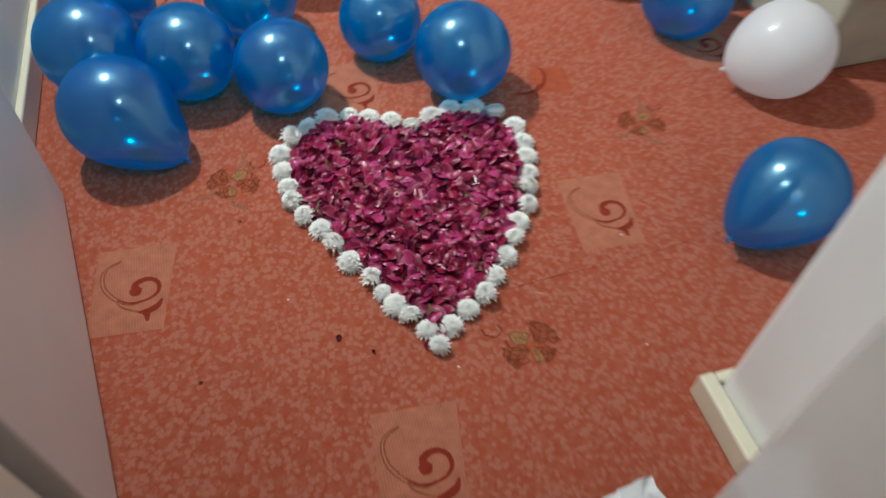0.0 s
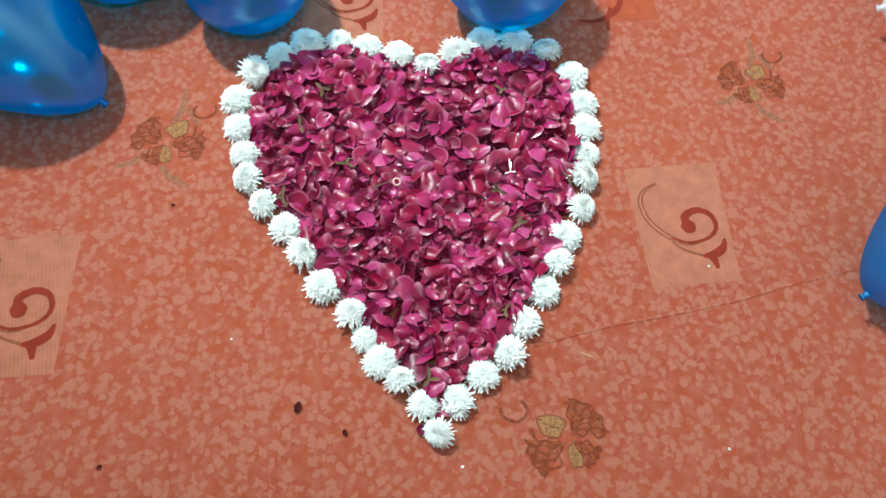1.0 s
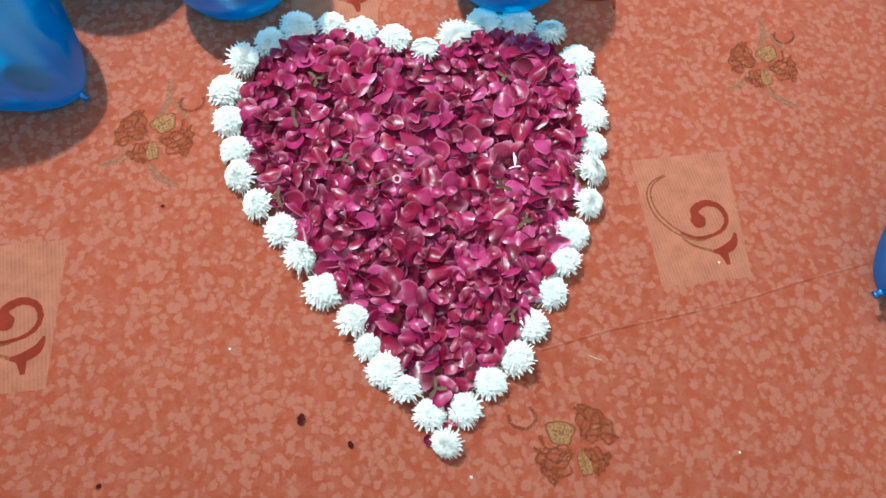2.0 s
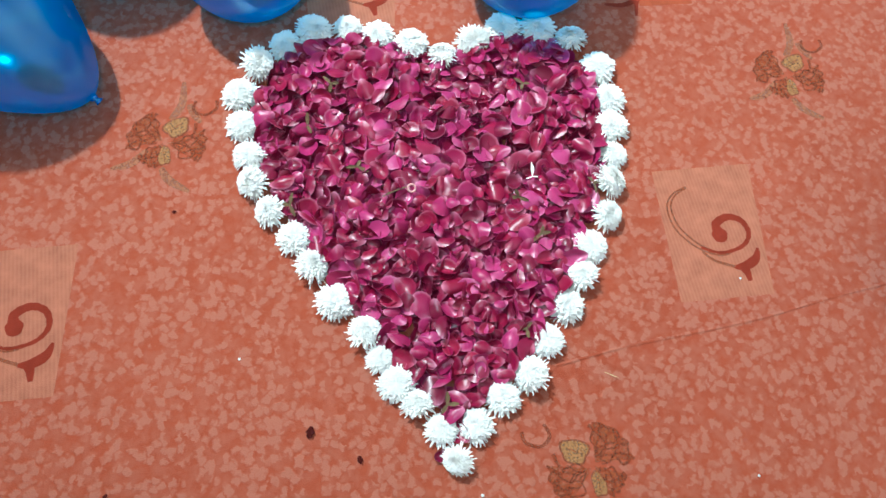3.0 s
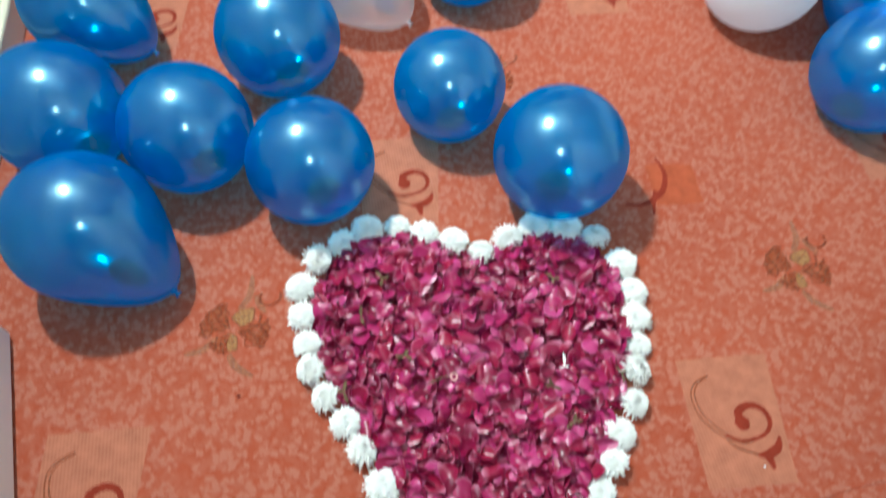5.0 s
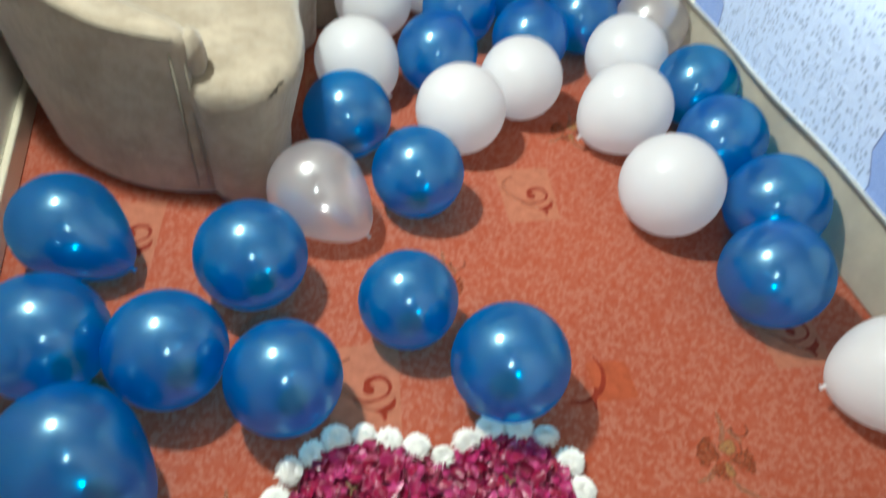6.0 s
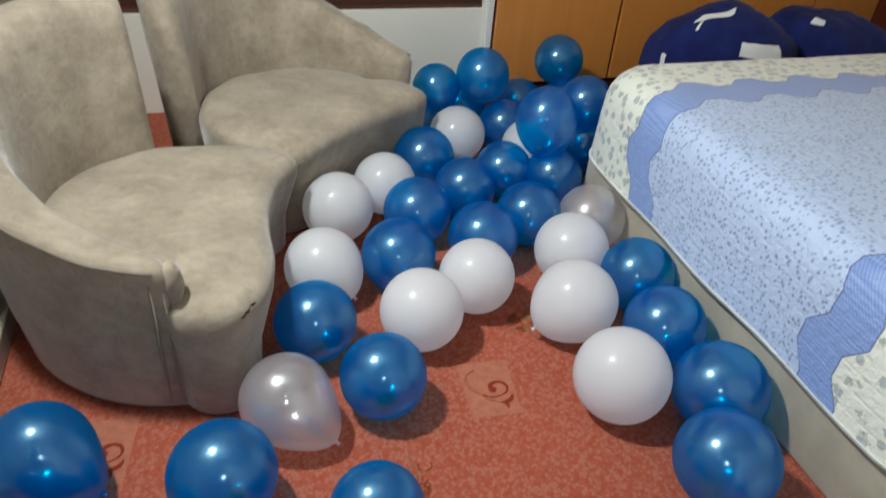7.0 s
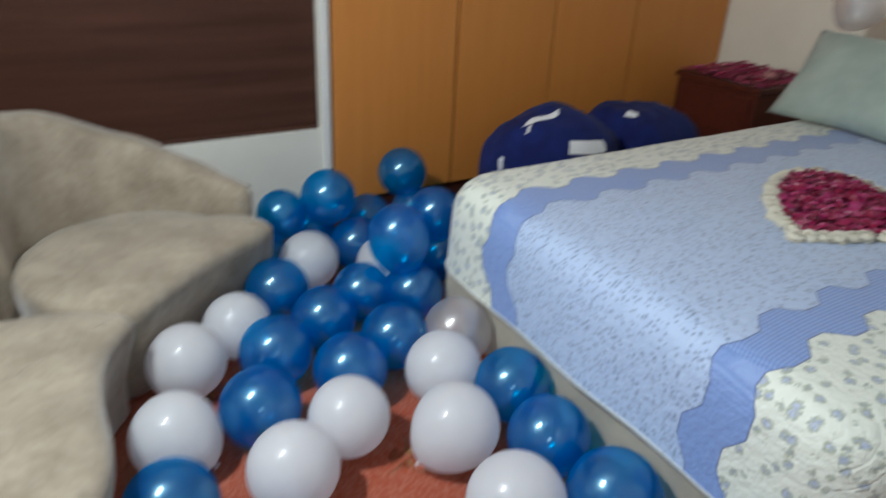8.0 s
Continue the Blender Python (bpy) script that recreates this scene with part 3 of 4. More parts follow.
    if not flip:
        slit = bmesh.new()
        rows = []
        for i in range(7):
            u = i / 6
            h, want = 0.322 + 0.014 * u, -55 + 5 * u
            line = outline(0.0025 - 0.007 * u)
            p = min(line, key=lambda q: abs(math.degrees(math.atan2(q.y, q.x)) - want))
            p = at(want, p.length)
            half = 0.0048 * math.sin(math.pi * (0.12 + 0.76 * u))
            rows.append([(p.x, p.y, h - half), (p.x * 0.999, p.y * 0.999, h + half)])
        rings(rows, slit, close=False)
        part("tear", slit, TEAR, cushion, "small dark tear in the suede")
    if not flip:
        nub = bmesh.new()
        bmesh.ops.create_icosphere(nub, subdivisions=3, radius=1, matrix=Matrix.Translation((0, 0, 0)))
        for v in nub.verts:
            k = 1 + 0.06 * noise.noise(v.co * 2.0)
            v.co = Vector((v.co.x * 0.040 * k, v.co.y * 0.024 * k, v.co.z * 0.062 * k + 0.012 * v.co.x))
        spot = at(128 + 160 + 1.2, 0.437)
        bmesh.ops.transform(nub, matrix=Matrix.Translation((spot.x, spot.y, 0.392)) @ Matrix.Rotation(s * radians(128 + 160), 4, "Z"), verts=nub.verts)
        part("arm_end", nub, SUEDE, back, "rounded suede arm tip")
    # upright piping where the arm ends
    cord = bmesh.new()
    for da, r in ((-4, outer + 0.003), (-1.0, outer - 0.004)):
        p = at(128 + 160 + da, r - 0.007)
        bmesh.ops.create_cone(cord, cap_ends=True, segments=8, radius1=0.0036, radius2=0.0036, depth=0.35, matrix=Matrix.Translation((p.x, p.y, 0.24)))
    part("arm_seam", cord, SUEDE_EDGE, back)
    chair.matrix_world = pose(where[0], where[1], 0, 0, 0, facing)
    return chair


armchair((-0.235, 1.815), -23, False, "beige suede half-round armchair with one low arm")
armchair((0.200, 2.465), -53, True, "beige suede half-round armchair facing the bed")

# ---- bed ----
def slanted(bm):
    """The foot of the bed does not stand quite square."""
    for v in bm.verts:
        v.co.x += 0.045 * (v.co.y - 0.6) * max(0.0, min(1.0, (2.2 - v.co.x) / 1.0))
    return bm


bed = tagged(new("bed"), "wide bed with beige upholstered base and mattress", "bed")
X0, X1, Y0, Y1 = 1.155, 3.62, 0.535, 2.12
part("base", slanted(box((X0, Y0, 0.0), (X1, Y1, 0.27), 0.012, 3)), BASE_CLOTH, bed, "beige upholstered bed base")
part("mattress", slanted(box((X0 + 0.09, Y0 + 0.05, 0.271), (X1, Y1 - 0.06, 0.53), 0.05, 3)), HEM, bed)


def round_rect(x0, x1, y0, y1, r, n=10):
    pts = []
    for cx, cy, a0 in ((x1 - r, y1 - r, 0), (x0 + r, y1 - r, 90), (x0 + r, y0 + r, 180), (x1 - r, y0 + r, 270)):
        for i in range(n):
            a = radians(a0 + 90 * i / (n - 1))
            pts.append((cx + r * math.cos(a), cy + r * math.sin(a)))
    out = []
    for i, p in enumerate(pts):
        q = pts[(i + 1) % len(pts)]
        d = math.dist(p, q)
        k = max(1, int(d / 0.045))
        out += [(p[0] + (q[0] - p[0]) * j / k, p[1] + (q[1] - p[1]) * j / k) for j in range(k)]
    return out


base_line = round_rect(X0 - 0.030, X1 + 0.02, Y0 - 0.03, Y1 + 0.045, 0.15)
mid_x, mid_y = (X0 + X1) / 2, (Y0 + Y1) / 2


def inset_loop(d, z, ripple=0.0):
    loop = []
    half_x, half_y = (X1 - X0) / 2 + 0.03, (Y1 - Y0) / 2 + 0.04
    for i, (x, y) in enumerate(base_line):
        sx, sy = 1 - d / half_x, 1 - d / half_y
        w = ripple * (math.sin(i * 0.55) + 0.6 * math.sin(i * 0.23 + 1))
        px, py = mid_x + (x - mid_x) * (sx + w), mid_y + (y - mid_y) * (sy + w)
        bump_z = 0.004 * noise.noise(Vector((px * 5, py * 5, z * 4))) if z > 0.4 else 0.008 * noise.noise(Vector((x * 3, y * 3, 0)))
        loop.append((px, py, z + bump_z))
    return loop


quilt_rows = [(-0.004, 0.236, 0.004), (-0.001, 0.30, 0.003), (0.002, 0.40, 0.002), (0.006, 0.47, 0.001), (0.014, 0.51, 0), (0.030, 0.545, 0), (0.055, 0.570, 0), (0.09, 0.583, 0), (0.16, 0.589, 0), (0.28, 0.593, 0), (0.45, 0.596, 0), (0.62, 0.597, 0), (0.76, 0.597, 0)]
qb = rings([inset_loop(*row) for row in quilt_rows], cap_last=True)
bmesh.ops.recalc_face_normals(qb, faces=qb.faces)
quilt = tagged(part("quilt", slanted(qb), QUILT), "blue and cream floral quilt with scalloped check band", "quilt")
hem = rings([[(x, y, z + dz) for x, y, z in inset_loop(-0.004 + dd, 0.236, 0.004)] for dd, dz in ((-0.004, 0.0), (-0.004, -0.008), (0.004, -0.009), (0.005, 0.0), (-0.004, 0.0))])
part("hem", slanted(hem), HEM, quilt, "cream bound hem")


def pillow(where, turn, size, label):
    out = bmesh.new()
    n, m = 28, 20
    for side in (1, -1):
        rows = []
        for i in range(n + 1):
            u = -1 + 2 * i / n
            row = []
            for j in range(m + 1):
                v = -1 + 2 * j / m
                body = max(0.0, (1 - abs(u) ** 3.2) * (1 - abs(v) ** 3.2)) ** 0.55
                pull = 1 - 0.07 * (1 - abs(u * v))
                crease = 0.010 * noise.noise(Vector((u * 3, v * 3, side)))
                row.append(out.verts.new((u * size[0] / 2 * pull, v * size[1] / 2 * pull, side * (size[2] / 2 * body + crease * body))))
            rows.append(row)
        for i in range(n):
            for j in range(m):
                f = (rows[i][j], rows[i + 1][j], rows[i + 1][j + 1], rows[i][j + 1])
                out.faces.new(f if side > 0 else f[::-1])
    bmesh.ops.remove_doubles(out, verts=out.verts, dist=0.0004)
    ob = tagged(part("pillow", out, PILLOW), label, "pillow")
    ob.matrix_world = pose(*where, *turn)
    return ob


pillow((3.31, 1.83, 0.800), (0, -52, 0), (0.49, 0.74, 0.20), "grey-green cotton pillow leaning at the bed head")


# navy bags between bed and wardrobe


def soft_bag(where, size, skew, seed, e, tags):
    bag = tagged(new("bean_bag"), "navy blue cloth bag with white patches", "bag", "bags behind the bed")
    bm = bmesh.new()
    bmesh.ops.create_uvsphere(bm, u_segments=48, v_segments=28, radius=1)
    for v in bm.verts:
        d = v.co.copy()
        k = 1 + 0.07 * noise.noise(d * 1.7 + Vector((seed, 0, 0))) + 0.035 * noise.noise(d * 5 + Vector((0, seed, 0))) + 0.018 * abs(noise.noise(d * 9 + Vector((seed, seed, 0))))
        norm = (abs(d.x) ** e + abs(d.y) ** e + abs(d.z) ** e) ** (1 / e)
        d = d / norm * k
        v.co = Vector((d.x * size[0] / 2, d.y * size[1] / 2, max(-0.5, d.z * 0.5) * size[2] + size[2] / 2))
    low = min(v.co.z for v in bm.verts)
    for v in bm.verts:
        v.co.z -= low
        v.co.x += skew * (v.co.z / size[2]) ** 2
    body = part("body", bm, NAVY, bag)
    me = body.data
    for az, el, w, h, roll in tags:
        patch = bmesh.new()
        rows = []
        for i in range(7):
            row = []
            for j in range(5):
                u, vv = (i / 6 - 0.5) * w, (j / 4 - 0.5) * h
                u, vv = u * math.cos(roll) - vv * math.sin(roll), u * math.sin(roll) + vv * math.cos(roll)
                a, b = radians(az) + u, radians(el) + vv
                d = Vector((math.cos(b) * math.cos(a), math.cos(b) * math.sin(a), math.sin(b)))
                norm = (abs(d.x) ** e + abs(d.y) ** e + abs(d.z) ** e) ** (1 / e)
                k = 1 + 0.07 * noise.noise(d * 1.7 + Vector((seed, 0, 0))) + 0.035 * noise.noise(d * 5 + Vector((0, seed, 0))) + 0.018 * abs(noise.noise(d * 9 + Vector((seed, seed, 0)))) + 0.012
                q = d / norm * k
                high = q.z * 0.5 * size[2] + size[2] / 2 - low
                row.append((q.x * size[0] / 2 + skew * (high / size[2]) ** 2, q.y * size[1] / 2, high))
            rows.append(row)
        rings(rows, patch, close=False)
        part("patch", patch, TAG, body, "white patch")
    bag.matrix_world = pose(*where)
    return bag


soft_bag((2.045, 2.53, 0), (0.67, 0.56, 0.645), 0.03, 1.0, 2.4, [(-152, 66, 0.85, 0.20, 0.42), (-160, 50, 0.06, 0.16, 0.5), (-92, 37, 0.72, 0.17, -0.05), (-172, 20, 0.10, 0.16, 0.0)])
soft_bag((2.68, 2.55, 0), (0.575, 0.54, 0.605), -0.05, 5.0, 3.0, [(-150, 60, 0.34, 0.14, 0.1)])

# maroon box with petals on it, in the corner beyond the bed
stand = tagged(new("nightstand"), "dark maroon wooden nightstand beside the bed", "nightstand")
part("body", box((3.30, 2.36, 0.0), (3.86, 2.90, 0.64), 0.006, 2), MAROON, stand, smooth=False)
part("top", box((3.285, 2.345, 0.642), (3.875, 2.915, 0.672), 0.006, 2), MAROON, stand, smooth=False)
part("drawer", box((3.285, 2.40, 0.40), (3.299, 2.86, 0.61), 0.004, 1), MAROON, stand, smooth=False)

# ---- balloons ----


def balloon_mesh(pear, mat, name):
    """Radius 1, knot along -z at the neck."""
    bm = bmesh.new()
    n, m = 40, 30
    loops = []
    for j in range(1, m + 1):
        t = j / m
        a = math.pi * t
        r, h = math.sin(a), math.cos(a)
        if h < 0:
            k = -h
            h = -(k + pear * k ** 3)
            r *= 1 - 0.22 * pear * k ** 2
        if j == m:
            r = 0.055
        r = max(r, 0.055)
        loops.append([(r * math.cos(i * math.tau / n), r * math.sin(i * math.tau / n), h) for i in range(n)])
    top = [(0.02 * math.cos(i * math.tau / n), 0.02 * math.sin(i * math.tau / n), 1.0) for i in range(n)]
    rings([top] + loops, bm, cap_first=True, cap_last=True)
    bmesh.ops.recalc_face_normals(bm, faces=bm.faces)
    low = -(1 + pear)
    ob = part(name, bm, mat)
    kb = bmesh.new()
    prof = [(0.05, 0.02), (0.052, -0.02), (0.032, -0.04), (0.040, -0.06), (0.056, -0.09), (0.050, -0.094), (0.02, -0.075)]
    rings([[(r * math.cos(i * math.tau / 12), r * math.sin(i * math.tau / 12), low + h) for i in range(12)] for r, h in prof], kb, cap_first=True, cap_last=True)
    bmesh.ops.recalc_face_normals(kb, faces=kb.faces)
    part("knot", kb, mat, ob)
    return ob


def put_balloon(master, centre, r, knot=None, stretch=1.0):
    axis = Vector(knot or (0.35, 0.55, -0.75)).normalized()
    turn = axis.to_track_quat("-Z", "Y").to_matrix().to_4x4()
    spin = Matrix.Rotation(centre[0] * 17 + centre[1] * 5, 4, "Z")
    m = Matrix.Translation(centre) @ turn @ spin @ Matrix.Diagonal((r, r, r * stretch, 1))
    return copy_thing(master, m)


LOOKS = {
    "b": ("pearly blue latex balloon lying on the carpet", 0.14, BLUE),
    "B": ("pearly blue pear-shaped balloon with its knot showing", 0.42, BLUE),
    "t": ("pearly blue latex balloon resting on other balloons", 0.14, BLUE),
    "e": ("pearly blue egg-shaped balloon resting on other balloons", 0.22, BLUE),
    "w": ("opaque white latex balloon lying on the carpet", 0.10, WHITE),
    "W": ("opaque white pear-shaped balloon with its knot showing", 0.15, WHITE),
    "c": ("translucent pearl balloon lying on the carpet", 0.40, PEARL),
}
masters = {}
for key, (label, pear, mat) in LOOKS.items():
    masters[key] = tagged(balloon_mesh(pear, mat, "balloon"), label, "balloon", "balloons over the floor")

# kind, x, y, z, radius and, where the knot shows, its direction
NEAR = [
    ("B", -0.520, 0.664, 0.116, 0.116, (0.72, -0.55, -0.55)),
    ("b", -0.583, 0.914, 0.117, 0.117, None),
    ("b", -0.369, 0.847, 0.111, 0.111, None),
    ("b", -0.167, 0.747, 0.107, 0.107, None),
    ("b", 0.095, 0.886, 0.102, 0.102, None),
    ("b", 0.250, 0.694, 0.114, 0.114, None),
    ("b", -0.203, 1.051, 0.116, 0.116, None),
    ("B", -0.572, 1.205, 0.112, 0.112, (0.85, -0.62, -0.45)),
    ("c", -0.045, 1.235, 0.112, 0.112, (0.62, -0.62, -0.42)),
    ("b", 0.200, 1.257, 0.111, 0.111, None),
    ("b", 0.069, 1.503, 0.114, 0.114, None),
    ("w", 0.367, 1.478, 0.120, 0.120, None),
    ("w", 0.579, 1.599, 0.117, 0.117, None),
    ("W", 0.821, 1.410, 0.124, 0.124, (-0.9, -0.05, -0.55)),
    ("w", 0.937, 1.666, 0.122, 0.122, None),
    ("w", 0.795, 1.096, 0.126, 0.126, None),
]
FAR = [
    ("b", 1.085, 1.497, 0.117, 0.117, None),
    ("b", 1.030, 1.255, 0.117, 0.117, None),
    ("b", 1.028, 0.995, 0.122, 0.122, None),
    ("b", 0.897, 0.794, 0.120, 0.120, None),
    ("W", 1.000, 0.512, 0.117, 0.117, (-0.95, 0.25, -0.45)),
    ("B", 0.752, 0.100, 0.108, 0.108, (-0.92, -0.25, -0.40)),
    ("W", 0.134, 1.752, 0.118, 0.118, (0.6, -0.75, -0.5)),
    ("w", 0.243, 2.077, 0.122, 0.122, None),
    ("w", 0.445, 2.225, 0.115, 0.115, None),
    ("b", 0.373, 1.758, 0.118, 0.118, None),
    ("b", 0.508, 2.008, 0.118, 0.118, None),
    ("b", 0.680, 1.808, 0.117, 0.117, None),
    ("b", 0.732, 2.140, 0.114, 0.114, None),
    ("b", 0.894, 1.916, 0.115, 0.115, None),
    ("c", 1.100, 1.835, 0.120, 0.120, (0.5, 0.5, -0.8)),
]
PILE = [
    ("b", 0.650, 2.400, 0.120, 0.120, None),
    ("w", 0.850, 2.577, 0.120, 0.120, None),
    ("b", 0.934, 2.254, 0.112, 0.112, None),
    ("b", 1.110, 2.165, 0.114, 0.114, None),
    ("e", 1.065, 2.205, 0.330, 0.117, (0.12, 0.05, -1.0)),
    ("b", 1.100, 2.655, 0.113, 0.113, None),
    ("t", 1.010, 2.740, 0.315, 0.116, None),
    ("t", 0.825, 2.815, 0.238, 0.105, None),
    ("t", 1.492, 2.960, 0.286, 0.117, None),
    ("b", 1.530, 2.900, 0.112, 0.112, None),
    ("t", 1.345, 2.410, 0.300, 0.113, None),
    ("b", 1.365, 2.395, 0.116, 0.116, None),
    ("w", 1.125, 2.450, 0.108, 0.108, None),
    ("b", 0.700, 2.700, 0.108, 0.108, None),
    ("b", 0.985, 2.905, 0.112, 0.112, None),
    ("b", 1.270, 2.890, 0.113, 0.113, None),
    ("b", 1.290, 2.620, 0.110, 0.110, None),
]
for row in NEAR + FAR + PILE:
    put_balloon(masters[row[0]], row[1:4], row[4], row[5], {"t": 1.04, "e": 1.13}.get(row[0], 1.0))
tagged(put_balloon(masters["c"], (3.52, 2.075, 1.14), 0.128), "translucent pearl balloon resting on the pillow", "balloon", "balloons over the floor")
for m in masters.values():
    for o in (*m.children_recursive, m):
        bpy.data.objects.remove(o)

# ---- flower hearts ----


def strap_petal(bm, base, ang, rise, length, width, droop):
    d = Vector((math.cos(ang) * math.cos(rise), math.sin(ang) * math.cos(rise), math.sin(rise)))
    side = Vector((-math.sin(ang), math.cos(ang), 0))
    rows = []
    for t, w in ((0.0, 0.5), (0.55, 1.0), (1.0, 0.45)):
        c = base + d * (length * t) + Vector((0, 0, -droop * t * t))
        rows.append((bm.verts.new(c - side * width * w / 2), bm.verts.new(c + Vector((0, 0, -width * 0.22))), bm.verts.new(c + side * width * w / 2)))
    for a, b in zip(rows, rows[1:]):
        for i in range(2):
            bm.faces.new((a[i], a[i + 1], b[i + 1], b[i]))


def chrysanthemum_mesh(rng):
    """A flat-domed head of narrow straps, ragged round its edge."""
    bm = bmesh.new()
    bmesh.ops.create_uvsphere(bm, u_segments=20, v_segments=10, radius=0.0195, matrix=Matrix.Translation((0, 0, 0.0115)) @ Matrix.Diagonal((1, 1, 0.50, 1)))
    for count, rise, length, height, spread in ((36, -14, 0.0260, 0.007, 0.20), (46, -4, 0.0260, 0.009, 0.16), (56, 4, 0.0244, 0.0110, 0.10), (64, 10, 0.0224, 0.0132, 0.06), (66, 15, 0.0202, 0.0150, 0.05), (62, 20, 0.0178, 0.0165, 0.05), (54, 26, 0.0152, 0.0176, 0.05), (42, 34, 0.0126, 0.0182, 0.05), (28, 46, 0.0098, 0.0188, 0.05), (14, 66, 0.0070, 0.0192, 0.05)):
        off = rng.random() * 6
        for i in range(count):
            a = off + i * math.tau / count + rng.uniform(-spread, spread)
            strap_petal(bm, Vector((0, 0, height)), a, radians(rise + rng.uniform(-9, 9)), length * rng.uniform(1 - 1.3 * spread, 1 + 0.9 * spread), (0.0034 if count < 50 else 0.0042) * rng.uniform(0.75, 1.25), 0.003)
    return mesh_of("chrysanthemum", bm, WHITE_PETAL)


rng = random.Random(4)
blooms = [chrysanthemum_mesh(rng) for _ in range(7)]


def dyed(me, mat):
    out = me.copy()
    out.materials[0] = mat
    return out


cream_blooms, pink_blooms = [dyed(b, CREAM_PETAL) for b in blooms], [dyed(blooms[0], PINK_PETAL)]
cal = bmesh.new()
rings([[(r * math.cos(i * math.tau / 10), r * math.sin(i * math.tau / 10), h) for i in range(10)] for r, h in ((0.003, 0.0), (0.009, 0.002), (0.010, 0.007), (0.006, 0.010))], cal, cap_first=True, cap_last=True)
calyx = mesh_of("calyx", cal, CALYX)


def petal_mesh(rng, size):
    """A round cupped rose petal, pale at its foot, with a thin highlight painted into its rim's colour."""
    bm = bmesh.new()
    layer = bm.verts.layers.float.new("pale")
    cup, curl, skew = rng.uniform(0.15, 0.70), rng.uniform(-0.25, 0.40), rng.uniform(-0.3, 0.3)
    fold = rng.uniform(-0.35, 0.35)
    rim = rng.choice((0.08, 0.16, 0.30, 0.70))
    lobes, phase, slim = rng.choice((2, 3)), rng.uniform(0, 6), rng.uniform(0.72, 0.98)

    def spot(r, a):
        u, v = r * math.cos(a), r * math.sin(a)
        ragged = 1 + 0.05 * r * math.sin(lobes * a + phase)
        x = u * slim * (0.62 + 0.38 * min(1.0, (v + 1) / 1.1)) * ragged
        y = v * 1.06 * ragged + skew * 0.12 * u
        z = cup * (0.9 * u * u + 0.5 * v * v) - curl * max(0.0, v) ** 2 + fold * u * v + 0.05 * r * r * math.sin(4 * a + phase)
        made = bm.verts.new((x * size / 2, y * size / 2, z * size / 2))
        made[layer] = min(1.0, max(0.0, -v - 0.52) * 2.1) + (rim * (0.5 + 0.5 * math.sin(a + phase)) if r == 1 else 0.0) + 0.10 * max(0.0, 1 - r * 1.6)
        return made

    n = 14
    middle = spot(0, 0)
    loops = [[spot(r, i * math.tau / n) for i in range(n)] for r in (0.45, 0.80, 1)]
    for i in range(n):
        bm.faces.new((middle, loops[0][i], loops[0][(i + 1) % n]))
    for a, b in zip(loops, loops[1:]):
        for i in range(n):
            j = (i + 1) % n
            bm.faces.new((a[i], b[i], b[j], a[j]))
    low = min(v.co.z for v in bm.verts)
    for v in bm.verts:
        v.co.z -= low
    return mesh_of("petal", bm, PETAL)


def petal_like_sepal(rng):
    bm = bmesh.new()
    for k in range(3):
        a = k * 2.1 + rng.uniform(-0.5, 0.5)
        strap_petal(bm, Vector((0, 0, 0.002)), a, radians(rng.uniform(-5, 30)), rng.uniform(0.011, 0.020), 0.006, 0.003)
    return bm


petals = [petal_mesh(rng, s) for s in (0.021, 0.024, 0.026, 0.028, 0.030, 0.032, 0.034, 0.037, 0.025, 0.029, 0.023, 0.040)]


def inside(p, poly):
    hit = False
    for (ax, ay), (bx, by) in zip(poly, poly[1:] + poly[:1]):
        if (ay > p[1]) != (by > p[1]) and p[0] < (bx - ax) * (p[1] - ay) / (by - ay) + ax:
            hit = not hit
    return hit


def scatter(poly, count, rng, gap):
    """Points inside a polygon, no two too close."""
    xs, ys = [p[0] for p in poly], [p[1] for p in poly]
    out, tries = [], 0
    while len(out) < count and tries < count * 60:
        tries += 1
        p = (rng.uniform(min(xs), max(xs)), rng.uniform(min(ys), max(ys)))
        if inside(p, poly) and all((p[0] - q[0]) ** 2 + (p[1] - q[1]) ** 2 > gap * gap for q in out):
            out.append(p)
    return out


def lying(rng, x, y, z, tilt):
    return Matrix.Translation((x, y, z)) @ Euler((radians(rng.gauss(0, tilt)), radians(rng.gauss(0, tilt)), rng.uniform(0, math.tau))).to_matrix().to_4x4()


def joined_petals(name, spots, rng, z0, z1, tilt):
    me = bpy.data.meshes.new(name)
    verts, faces, pale = [], [], []
    for x, y in spots:
        src = rng.choice(petals)
        m = lying(rng, x, y, rng.uniform(z0, z1), tilt)
        if rng.random() < 0.3:
            m = m @ Matrix.Rotation(math.pi, 4, "X") @ Matrix.Translation((0, 0, -0.01))
        k = len(verts)
        verts += [m @ v.co for v in src.vertices]
        faces += [[k + i for i in p.vertices] for p in src.polygons]
        pale += [d.value for d in src.attributes["pale"].data]
    me.from_pydata([tuple(v) for v in verts], [], faces)
    me.attributes.new("pale", "FLOAT", "POINT").data.foreach_set("value", pale)
    me.materials.append(PETAL)
    me.polygons.foreach_set("use_smooth", [True] * len(me.polygons))
    return new(name, me)


